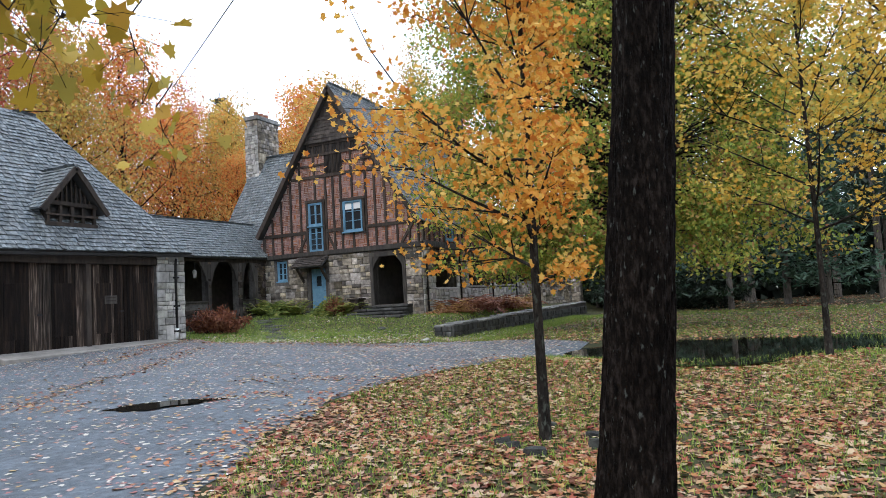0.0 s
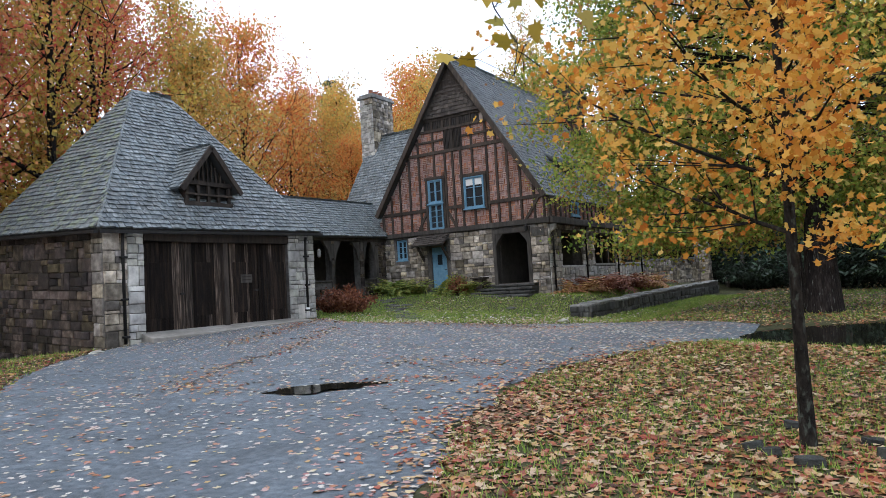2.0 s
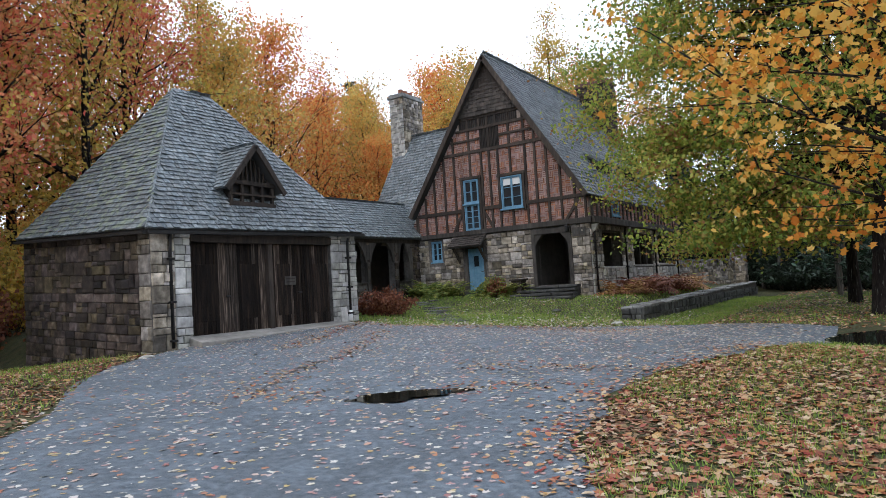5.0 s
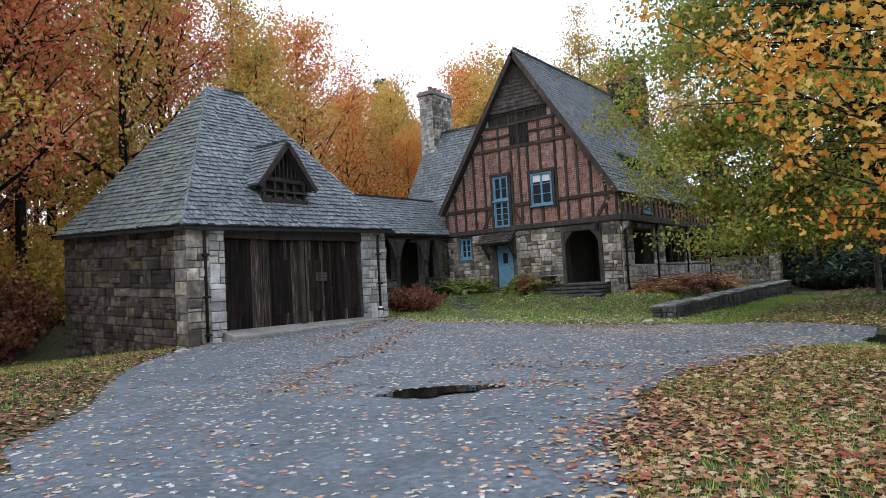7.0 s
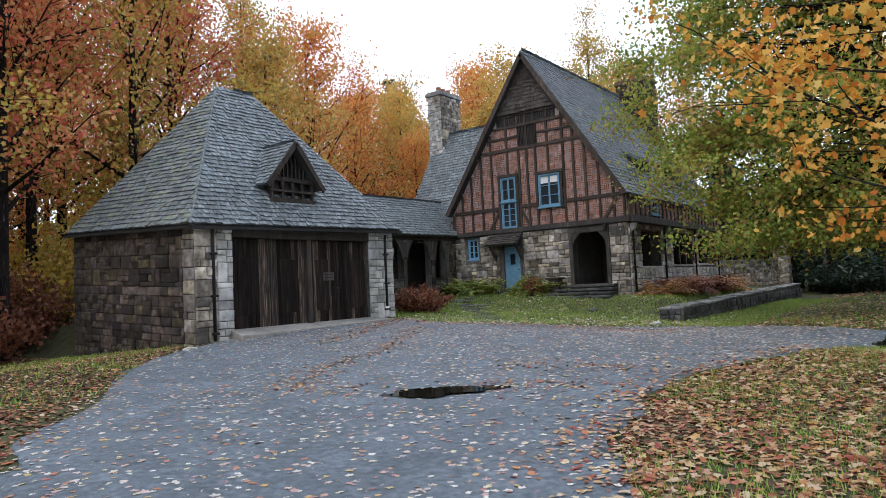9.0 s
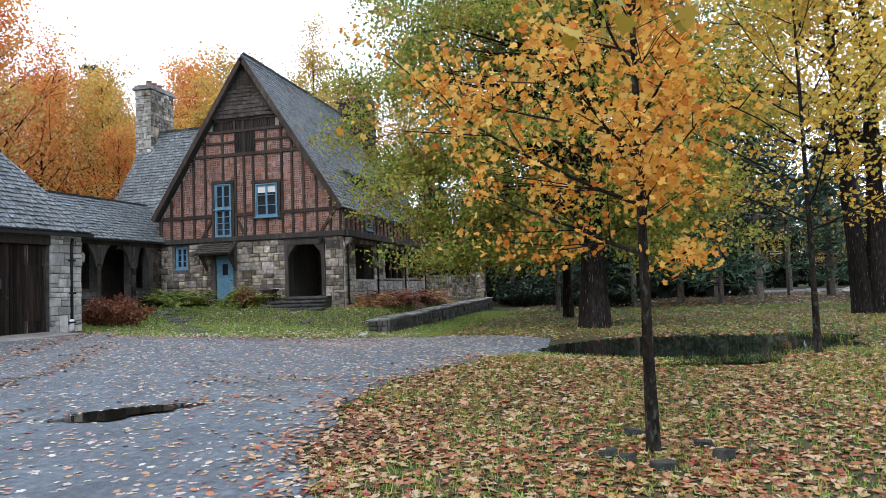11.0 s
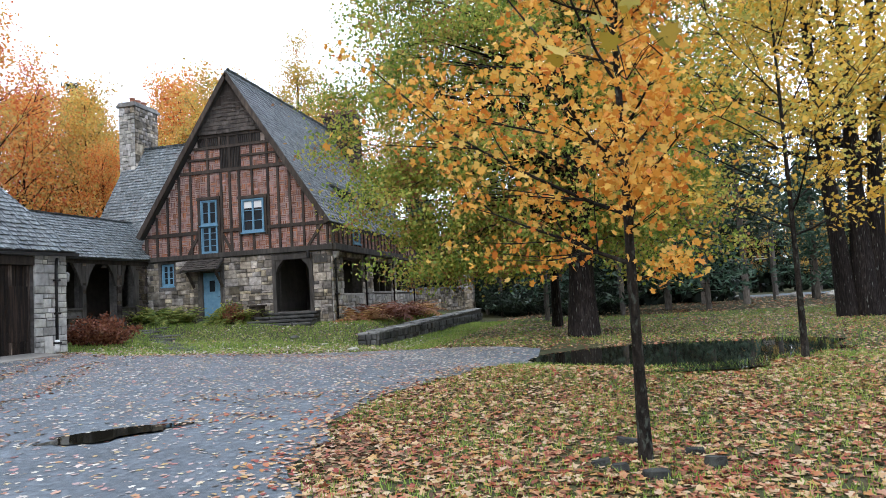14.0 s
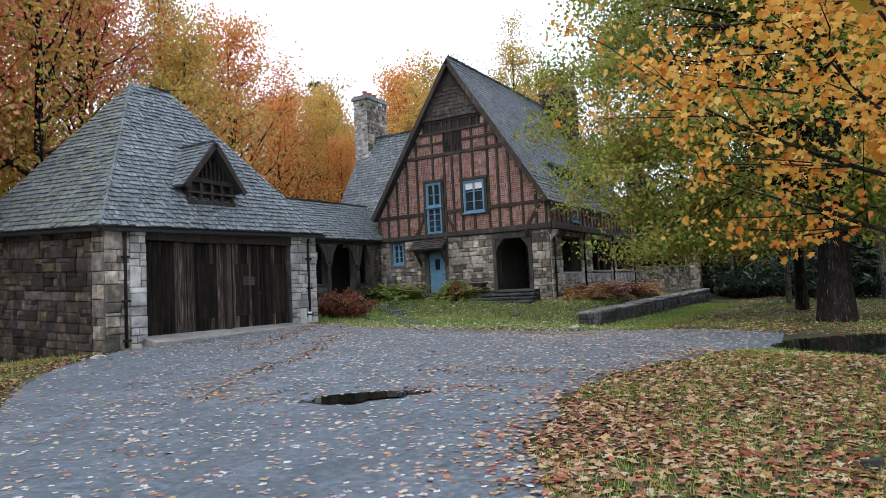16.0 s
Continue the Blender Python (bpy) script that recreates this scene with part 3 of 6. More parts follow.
def roof_plane(parent, corners, seed, material=None, limit=0, name="roof_slope", thick=0.1, row=0.17):
    """A roof slope: a slab through the corners (the first two on the eave) with shingle courses on it."""
    c = [Vector(p) for p in corners]
    u = (c[1] - c[0]).normalized()
    n = u.cross(c[-1] - c[0]).normalized()
    if n.z < 0:
        c = [c[1], c[0]] + c[2:][::-1]
        u = (c[1] - c[0]).normalized()
        n = u.cross(c[-1] - c[0]).normalized()
    v = n.cross(u)
    slab = part(name, Shape().prism(c, -thick * n), DECK, parent)
    shingles(slab, c[0], u, v, [((p - c[0]).dot(u), (p - c[0]).dot(v)) for p in c], seed, material, limit, row)
    return slab


def beam(name, a, b, w, dpt, material, parent, out=(0, -1, 0), label="", rng=random.Random(5)):
    """A slightly crooked timber from a to b; w: width on the face, dpt: how far it stands out."""
    a, b, o = Vector(a), Vector(b), Vector(out).normalized()
    d = (b - a).normalized()
    s = d.cross(o).normalized()
    sh, n = Shape(), 3
    for i in range(n + 1):
        p = a.lerp(b, i / n) + s * (rng.uniform(-0.012, 0.012) if 0 < i < n else 0)
        h = w / 2 * rng.uniform(0.9, 1.08)
        sh.v += [tuple(p - s * h), tuple(p + s * h), tuple(p + s * h * 0.9 + o * dpt), tuple(p - s * h * 0.9 + o * dpt)]
    for i in range(n):
        for j in range(4):
            sh.f.append((4 * i + j, 4 * i + (j + 1) % 4, 4 * i + 4 + (j + 1) % 4, 4 * i + 4 + j))
    sh.f += [(3, 2, 1, 0), (4 * n, 4 * n + 1, 4 * n + 2, 4 * n + 3)]
    return part(name, sh, material, parent, label)


def window(parent, m, u0, u1, z0, z1, leaves, bars, trim=True, curtain=False, pane_mat=None, label="blue-painted casement window"):
    """A casement in a wall's face: outer frame, sashes with glazing bars, one glass pane each."""
    win = new("window")
    win.parent = parent
    win["label"] = label
    f = 0.055
    s = Shape()
    for a, b in (((u0, -0.1, z0), (u0 + f, 0.05, z1)), ((u1 - f, -0.1, z0), (u1, 0.05, z1)), ((u0 + f, -0.1, z1 - f), (u1 - f, 0.05, z1)), ((u0 + f, -0.1, z0), (u1 - f, 0.05, z0 + f))):
        s.box(a, b, m)
    part("window_frame", s, BLUE, win, bevel=0.006)
    part("window_sill", Shape().box((u0 - 0.06, -0.05, z0 - 0.07), (u1 + 0.06, 0.11, z0 - 0.005), m), BLUE if trim else TIMBER, win, bevel=0.01)
    w = (u1 - u0 - 2 * f) / leaves
    for i in range(leaves):
        a, b, c, e, k = u0 + f + i * w, u0 + f + (i + 1) * w, z0 + f, z1 - f, 0.045
        s = Shape()
        for p, q in (((a, -0.06, c), (a + k, 0.02, e)), ((b - k, -0.06, c), (b, 0.02, e)), ((a + k, -0.06, c), (b - k, 0.02, c + k)), ((a + k, -0.06, e - k), (b - k, 0.02, e))):
            s.box(p, q, m)
        part("sash", s, BLUE, win, bevel=0.005)
        for j in range(1, bars + 1):
            zz = c + (e - c) * j / (bars + 1)
            part("glazing_bar", Shape().box((a + k, -0.05, zz - 0.014), (b - k, 0.012, zz + 0.014), m), BLUE, win)
        part("pane", Shape().box((a + k, -0.035, c + k), (b - k, -0.028, e - k), m), GLASS, win, "dark glass pane")
        if curtain:
            part("curtain", Shape().box((a + k, -0.027, e - k - (e - c) * curtain), (b - k, -0.022, e - k), m), CURTAIN, win, "white roller blind behind the glass")
    return win


def downpipe(top, bottom, out, boot=None):
    t = thing("downpipe", "black cast-iron rain downpipe fixed to the stone wall", "downpipe", group="downpipes")
    o = Vector(out)
    top, bottom = Vector(top), Vector(bottom)
    p = [top + o * 0.12, top + o * 0.09 + Vector((0, 0, -0.15)), top + o * 0.07 + Vector((0, 0, -0.4)), bottom + o * 0.07]
    part("pipe", Shape().tube(p, [0.045] * 4, 10), IRON, t, smooth=True)
    for f in (0.12, 0.55, 0.93):
        c = p[2].lerp(p[3], f)
        part("bracket", Shape().box(c - Vector((0.09, 0.09, 0.03)), c + Vector((0.09, 0.09, 0.03))), IRON, t, bevel=0.01)
    if boot:
        part("boot", Shape().tube([bottom + o * 0.07 + Vector((0, 0, boot)), bottom + o * 0.07 + Vector((0, 0, -0.1))], [0.065, 0.065], 10), WHITE, t, "white plastic drain boot", smooth=True)
    return t

# ---- garage ----
GX, GY0, GY1, GXB, GT = -18.95, 10.45, 18.3, -25.7, 3.86
garage = thing("garage", "stone garage with a steep slate hip roof and dark plank doors", "garage", at=(0, 0, 0))
front = wall_frame((GX, 0, 0), (0, 1, 0), (1, 0, 0))
side = wall_frame((0, GY0, 0.05 * GX), (1, 0, -0.05), (0, -1, 0))
door_hole = (11.62, 17.06, 0.2, 3.84)
fw = part("wall_front", panel_wall(front, GY0, GY1, 0.2, GT + 0.1, [door_hole], 0.45), MORTAR, garage, "coursed grey stone wall")
sw = part("wall_side", panel_wall(side, GXB, GX - 0.45, -0.6, GT, [], 0.45), MORTAR, garage, "dark brown coursed rubble wall")
bw = wall_frame((GXB, 0, 0), (0, 1, 0), (-1, 0, 0))
part("wall_back", panel_wall(bw, GY0 + 0.47, GY1 - 0.45, 0.2, GT, [], 0.45), MORTAR, garage)
nw = wall_frame((0, GY1, 0), (1, 0, 0), (0, 1, 0))
nwall = part("wall_north", panel_wall(nw, GXB, GX - 0.45, 0.2, GT, [], 0.45), MORTAR, garage)
gable_h = 8.95
e = 0.22
A, B, C, D = (GX + e, GY0 - e, GT), (GX + e, GY1 + e, GT + 0.16), (GXB - e, GY1 + e, GT + 0.36), (GXB - e + 0.2, GY0 - e, GT + 0.34)
R1, R2 = (-22.4, 13.65, gable_h), (-22.4, 15.1, gable_h)
roof_plane(garage, [A, B, R2, R1], 11, limit=300)
roof_plane(garage, [D, A, R1], 12, SHINGLE_MOSS)
roof_plane(garage, [B, C, R2], 13)
roof_plane(garage, [C, D, R1, R2], 14)
for a, b in ((A, B), (D, A), (B, C)):
    o = Vector((0, 0, 1)).cross(Vector(b) - Vector(a)).normalized()
    beam("gutter", Vector(a) + Vector((0, 0, -0.1)), Vector(b) + Vector((0, 0, -0.1)), 0.09, 0.1, IRON, garage, out=-o, label="black half-round gutter")
hipc = Shape()
for a, b in ((A, R1), (R1, R2), (B, R2)):
    a, b = Vector(a), Vector(b)
    n = int((b - a).length / 0.22)
    for i in range(n):
        p, q = a.lerp(b, i / n), a.lerp(b, (i + 1.15) / n)
        hipc.tube([p + Vector((0, 0, 0.0)), q + Vector((0, 0, 0.012))], [0.04, 0.034], 6)
tagged(part("ridge_cap", hipc, SHINGLE, garage), kind="stuff")
# lintel, doors
beam("lintel", (GX + 0.02, 11.62, 3.69), (GX + 0.02, 17.06, 3.69), 0.28, 0.04, TIMBER, garage, out=(1, 0, 0), label="dark timber door lintel")
rng = random.Random(21)
dfx, mid = GX - 0.12, 14.42
y = 11.64
hatch = [(11.85, 12.55), (13.35, 13.95), (14.75, 15.3), (16.25, 16.95)]
for side_i, (y0, y1) in enumerate(((11.64, mid - 0.09), (mid + 0.09, 17.04))):
    half = (y1 - y0) / 2
    for leaf in range(2):
        gd = new("garage_door")
        gd.parent = garage
        gd["label"] = "dark weathered vertical-plank garage door leaf, shut"
        a, b = y0 + leaf * half + 0.008, y0 + (leaf + 1) * half - 0.008
        part("backing", Shape().box((dfx - 0.05, a, 0.98), (dfx - 0.02, b, 3.54)), IRON, gd)
        n = 10
        w = (b - a) / n
        for i in range(n):
            pa, pb = a + i * w + 0.004, a + (i + 1) * w - 0.004
            c = (pa + pb) / 2
            pale = (12.6 < c < 13.3 and rng.random() < 0.75) or (14.0 < c < 14.3) or (14.6 < c < 15.3 and rng.random() < 0.6) or rng.random() < 0.16
            part("plank", Shape().box((dfx - 0.02, pa, 0.98 + rng.uniform(0, 0.03)), (dfx + 0.02 + rng.uniform(0, 0.008), pb, 3.55)), PLANK_PALE if pale else PLANK, gd)
        h = hatch[side_i * 2 + leaf]
        s = Shape()
        s.box((dfx + 0.021, h[0], 1.35), (dfx + 0.034, h[1], 2.95))
        part("panel", s, PLANK, gd, "blackened recessed panel", bevel=0.01)
        if leaf == 0:
            part("latch", Shape().box((dfx + 0.02, b - 0.16, 2.0), (dfx + 0.07, b - 0.02, 2.06)), IRON, gd, bevel=0.01)
part("door_post", Shape().box((GX - 0.16, mid - 0.085, 0.85), (GX + 0.02, mid + 0.085, 3.56)), TIMBER, garage, "dark centre post between the doors", bevel=0.015)
sign = thing("sign_board", "small weathered wooden notice board on the garage door", "sign", at=(0, 0, 0))
part("board", Shape().box((dfx + 0.035, 15.05, 2.28), (dfx + 0.06, 15.5, 2.55)), OAK, sign, bevel=0.006)
for zz in (2.36, 2.46):
    part("text_bar", Shape().box((dfx + 0.061, 15.1, zz), (dfx + 0.064, 15.45, zz + 0.03)), TIMBER, sign)
# concrete apron
ap = Shape()
ap.prism([(GX - 0.1, 11.5, 1.0), (GX - 0.1, 17.1, 1.0), (GX + 0.9, 17.15, 0.93), (GX + 0.75, 11.35, 0.86)], (0, 0, -0.45))
tagged(part("apron", ap, SLAB, bevel=0.02), "worn concrete apron before the garage doors", "concrete slab", kind="structure")
# dormer
dm = new("dormer")
dm.parent = garage
dm["label"] = "small gabled dormer with dark louvred front"
DX, DYA, DYB, DZ0, DZ1 = -19.3, 13.28, 15.05, 4.76, 5.42
dc = (DYA + DYB) / 2
part("cheek", Shape().prism([(DX, DYA + 0.05, DZ0), (DX, DYA + 0.05, DZ1), (DX - 0.7, DYA + 0.05, DZ1), (DX - 0.15, DYA + 0.05, DZ0)], (0, 0.06, 0)), TIMBER, dm)
part("cheek", Shape().prism([(DX, DYB - 0.11, DZ0), (DX, DYB - 0.11, DZ1), (DX - 0.7, DYB - 0.11, DZ1), (DX - 0.15, DYB - 0.11, DZ0)], (0, 0.06, 0)), TIMBER, dm)
part("back_panel", Shape().prism([(DX - 0.12, DYA + 0.08, DZ0), (DX - 0.12, DYB - 0.08, DZ0), (DX - 0.12, DYB - 0.08, DZ1), (DX - 0.12, dc, 6.42), (DX - 0.12, DYA + 0.08, DZ1)], (-0.03, 0, 0)), IRON, dm)
for yy in np.linspace(DYA + 0.1, DYB - 0.1, 5):
    beam("post", (DX - 0.06, yy, DZ0), (DX - 0.06, yy, DZ1 + 0.02), 0.1, 0.08, TIMBER, dm, out=(1, 0, 0))
for zz, ww in ((DZ0 + 0.03, 0.14), (DZ0 + 0.33, 0.07), (DZ1 + 0.02, 0.15)):
    beam("rail", (DX - 0.06, DYA, zz), (DX - 0.06, DYB, zz), ww, 0.11, TIMBER, dm, out=(1, 0, 0))
for i in range(9):
    yy = DYA + 0.25 + i * (DYB - DYA - 0.5) / 8
    top = 6.38 - abs(yy - dc) * 1.2
    if top > DZ1 + 0.15:
        beam("louvre", (DX - 0.07, yy, DZ1 + 0.09), (DX - 0.07, yy, top), 0.05, 0.05, TIMBER, dm, out=(1, 0, 0))
PK = 6.6
for sgn, ye in ((-1, DYA - 0.24), (1, DYB + 0.24)):
    ze = 5.22
    back = lambda z: -18.73 - (z - 3.86) / 4.94 * 3.67
    roof_plane(dm, [(DX + 0.22, ye, ze), (back(ze), ye, ze), (back(PK), dc, PK), (DX + 0.22, dc, PK)], 31 + sgn, thick=0.06)
    beam("bargeboard", (DX + 0.2, ye, ze - 0.06), (DX + 0.2, dc, PK - 0.03), 0.17, 0.06, TIMBER, dm, out=(1, 0, 0))
downpipe((GX, 10.98, GT - 0.05), (GX, 10.98, 0.75), (1, 0, 0))
downpipe((GX, 17.85, GT - 0.05), (GX, 17.85, 1.06), (1, 0, 0), boot=0.26)

# ---- house ----
HX0, HX1, HY, HYB, HC = -23.2, -13.9, 27.6, 41.0, -18.42
RIDGE, EAVE, JET = 12.54, 5.45, 4.42
house = thing("house", "half-timbered brick and stone house with a steep slate gable", "house")
face = wall_frame((0, HY, 0), (1, 0, 0), (0, -1, 0))
east = wall_frame((HX1, 0, 0), (0, 1, 0), (1, 0, 0))
west = wall_frame((HX0, 0, 0), (0, 1, 0), (-1, 0, 0))
holes_f = [(-22.22, -21.55, 3.15, 4.2), (-20.22, -19.12, 1.6, 3.72), (-16.52, -14.86, 1.72, 4.02)]
holes_e = [(28.9, 31.4, 2.38, 3.98), (33.0, 36.1, 2.45, 3.98), (37.0, 40.2, 2.5, 3.98)]
sf = part("wall_stone_front", panel_wall(face, HX0, HX1, 0.6, JET, holes_f, 0.5), MORTAR, house, "buff rubble stone ground-floor wall")
se = new("wall_stone_side")
se.parent = house
se["label"] = "pale stone porch wall with wide openings"
piers = [HY + 0.5, *[k for h in holes_e for k in h[:2]], HYB]
for a, b in zip(piers[::2], piers[1::2]):
    part("pier", Shape().box((a, -0.5, 0.6), (b, 0, JET), east), MORTAR, se)
for a, b, c, e2 in holes_e:
    part("parapet", Shape().box((a, -0.5, 0.6), (b, 0, c), east), MORTAR, se)
    part("lintel", Shape().box((a, -0.5, e2), (b, 0, JET), east), MORTAR, se)
part("wall_back", panel_wall(wall_frame((0, HYB, 0), (1, 0, 0), (0, 1, 0)), HX0 + 0.4, HX1 - 0.5, 0.6, 5.4, [], 0.4), INNER_SHADE, house)
part("wall_west", panel_wall(west, HY + 0.5, HYB, 0.6, 5.4, [], 0.4), MORTAR, house)
part("porch_wall", Shape().box((-17.2, 28.1, 0.6), (-16.9, 40.6, 4.3)), INNER_SHADE, house, "plastered inner porch wall with shade put into its colour")
part("porch_back", Shape().box((-16.9, 31.6, 0.6), (-14.4, 31.9, 4.3)), INNER_SHADE, house)
part("porch_floor", Shape().box((-16.9, 28.1, 1.5), (-14.4, 40.6, 1.7)), FLAG, house)
part("porch_ceiling", Shape().box((HX0 + 0.4, 28.1, JET - 0.1), (-14.4, 40.6, JET + 0.05)), TIMBER, house)
part("inner_door", Shape().box((-16.1, 31.55, 1.7), (-15.2, 31.6, 3.7)), OAK, house, "dim wooden inner door")
# upper wall of brick between timbers
up = Shape()
RXL, RXR, re = 4.78, 4.66, 5.46
top_at = lambda x: re - 0.3 + (RIDGE + 0.1 - re) * (1 - abs(x - HC) / (RXL if x < HC else RXR))
up.prism([(HX0, HY + 0.04, JET), (HX1, HY + 0.04, JET), (HX1, HY + 0.04, top_at(HX1)), (HC, HY + 0.04, top_at(HC)), (HX0, HY + 0.04, top_at(HX0))], (0, 0.3, 0))
ug = part("wall_brick", up, BRICKBED, house, "herringbone red brick panels between dark timbers")


def weave(m, u0, u1, z0, z1, keep, seed):
    """Bricks laid in a basket weave: blocks of three, flat and upright by turns."""
    rng, s = random.Random(seed), Shape()
    nu, nz, b = int((u1 - u0) / 0.26), int((z1 - z0) / 0.26), 0.26
    for i in range(nu + 1):
        for j in range(nz + 1):
            flat = (i + j) % 2 == 0
            for k in range(3):
                o = k * b / 3
                a = (u0 + i * b, z0 + j * b + o, b, b / 3) if flat else (u0 + i * b + o, z0 + j * b, b / 3, b)
                if not keep(a[0] + a[2] / 2, a[1] + a[3] / 2):
                    continue
                d, g2 = 0.012 + rng.uniform(0, 0.012), 0.011
                x0, x1, w0, w1 = a[0] + g2, a[0] + a[2] - g2, a[1] + g2, a[1] + a[3] - g2
                s.add([m @ Vector(p) for p in ((x0, 0, w0), (x1, 0, w0), (x1, 0, w1), (x0, 0, w1), (x0 + .004, d, w0 + .004), (x1 - .004, d, w0 + .004), (x1 - .004, d, w1 - .004), (x0 + .004, d, w1 - .004))],
                      [(4, 5, 6, 7), (0, 1, 5, 4), (1, 2, 6, 5), (2, 3, 7, 6), (3, 0, 4, 7)])
    return s


brick_f = wall_frame((0, HY + 0.04, 0), (1, 0, 0), (0, -1, 0))
win_holes = [(-20.08, -19.22, 4.5, 6.95), (-18.04, -16.92, 5.29, 6.83), (-19.05, -18.0, 8.3, 9.28)]
keepf = lambda x, z: z < top_at(x) - 0.06 and z < 9.4 and HX0 + 0.03 < x < HX1 - 0.03 and not any(a < x < b and c < z < e2 for a, b, c, e2 in win_holes)
tagged(part("brickwork", weave(brick_f, HX0, HX1, JET, 9.4, keepf, 3), BRICK, ug, fix=False), kind="stuff")
# timbers of the gable
O = (0, -1, 0)
fy = HY + 0.02
beam("beam", (HX0 - 0.1, fy - 0.02, JET), (HX1 + 0.15, fy - 0.02, JET - 0.02), 0.24, 0.14, OAK, house, out=O, label="long weathered bressummer beam")
for z, hw in ((5.5, 0.17), (8.25, 0.16), (8.83, 0.1), (9.33, 0.13), (9.86, 0.16)):
    half = (top_at(HC) - z) / (top_at(HC) - re + 0.3) * 4.66
    segs = [(max(HX0, HC - half), min(HX1, HC + half))]
    for a, b, c, e2 in win_holes:
        if c < z < e2:
            segs = [t for s2 in segs for t in ((s2[0], min(s2[1], a)), (max(s2[0], b), s2[1])) if t[1] - t[0] > 0.1]
    for a, b in segs:
        beam("rail", (a, fy, z), (b, fy, z), hw, 0.06, TIMBER, house, out=O)
for x in (-22.95, -22.36, -21.78, -21.16, -20.56, -19.65, -19.02, -18.58, -18.12, -17.48, -16.72, -16.22, -15.68, -15.08, -14.45, -14.0):
    zt = min(top_at(x) - 0.05, 9.86)
    z = JET
    cuts = [z]
    for a, b, c, e2 in sorted(win_holes, key=lambda h: h[2]):
        if a - 0.05 < x < b + 0.05:
            cuts += [c, e2]
    cuts.append(zt)
    for p, q in zip(cuts[::2], cuts[1::2]):
        if q - p > 0.15:
            beam("stud", (x, fy, p), (x, fy, q), 0.115, 0.052, TIMBER, house, out=O)
for a, b in (((-20.75, 4.52), (-20.2, 5.45)), ((-19.08, 5.45), (-18.55, 4.52)), ((-14.9, 4.52), (-14.25, 5.45)), ((-22.9, 4.55), (-22.9, 5.4))):
    beam("brace", (a[0], fy, a[1]), (b[0], fy, b[1]), 0.13, 0.055, TIMBER, house, out=O)
for a, b, c, e2 in win_holes[:2]:
    for x in (a - 0.07, b + 0.07):
        beam("jamb", (x, fy, c - 0.1), (x, fy, e2 + 0.12), 0.13, 0.09, TIMBER, house, out=O)
    beam("head", (a - 0.15, fy, e2 + 0.07), (b + 0.15, fy, e2 + 0.07), 0.14, 0.11, TIMBER, house, out=O)
wf = wall_frame((0, HY - 0.02, 0), (1, 0, 0), (0, -1, 0))
window(house, wf, -20.06, -19.24, 4.52, 5.78, 2, 3)
window(house, wf, -20.06, -19.24, 5.8, 6.93, 2, 1)
window(house, wf, -18.02, -16.94, 5.33, 6.81, 2, 2, curtain=0.22)
window(house, wall_frame((0, HY + 0.1, 0), (1, 0, 0), (0, -1, 0)), -22.2, -21.57, 3.18, 4.18, 2, 2)
part("backing", Shape().box((-19.05, HY + 0.03, 8.3), (-18.0, HY + 0.05, 9.28)), IRON, house)
for i in range(13):
    if i != 6:
        x = -19.0 + i * 0.079
        beam("slat", (x, fy, 8.34), (x, fy, 9.26), 0.03, 0.03, TIMBER, house, out=O)
beam("mullion", (-18.53, fy, 8.3), (-18.53, fy, 9.28), 0.1, 0.06, TIMBER, house, out=O)
part("backing", Shape().box((-20.15, HY + 0.02, 9.4), (-17.0, HY + 0.035, 9.8)), IRON, house)
for i in range(30):
    x = -20.05 + i * 0.103
    beam("slat", (x, fy, 9.4), (x, fy, 9.8), 0.03, 0.03, TIMBER, house, out=O)
# shingled top of the gable
shake_base = 9.92
sh_half = (RIDGE - shake_base) / (RIDGE + 0.1 - re) * 4.72
gs = part("gable_head", Shape().prism([(HC - sh_half, HY - 0.06, shake_base), (HC + sh_half, HY - 0.06, shake_base), (HC, HY - 0.06, RIDGE)], (0, 0.1, 0)), TIMBER, house, "dark cedar shakes in the gable head")
shingles(gs, (HC - sh_half, HY - 0.06, shake_base), (1, 0, 0), (0, 0.03, 1), [(0, 0), (2 * sh_half, 0), (sh_half, RIDGE - shake_base)], 51, SHAKE, 0, row=0.19, width=(0.14, 0.3), thick=0.045)
# main roof
yf = HY - 0.32
roof_plane(house, [(HC + RXR, yf, re), (HC + RXR, HYB + 0.3, re), (HC, HYB + 0.3, RIDGE + 0.1), (HC, yf, RIDGE + 0.1)], 61, limit=0, row=0.2)
roof_plane(house, [(HC - RXL, yf, re), (HC - RXL, HYB + 0.3, re), (HC, HYB + 0.3, RIDGE + 0.1), (HC, yf, RIDGE + 0.1)], 62, limit=0, row=0.2)
for rx in (-RXL, RXR):
    beam("bargeboard", (HC + rx * 0.985, yf + 0.02, re - 0.02), (HC, yf + 0.02, RIDGE - 0.02), 0.24, 0.07, TIMBER, house, out=O, label="dark rake board")
cap = Shape()
for i in range(60):
    a = yf + i * (HYB + 0.3 - yf) / 60
    cap.tube([(HC, a, RIDGE + 0.1), (HC, a + 0.26, RIDGE + 0.115)], [0.085, 0.07], 6)
tagged(part("ridge_cap", cap, SHINGLE, house), kind="stuff")
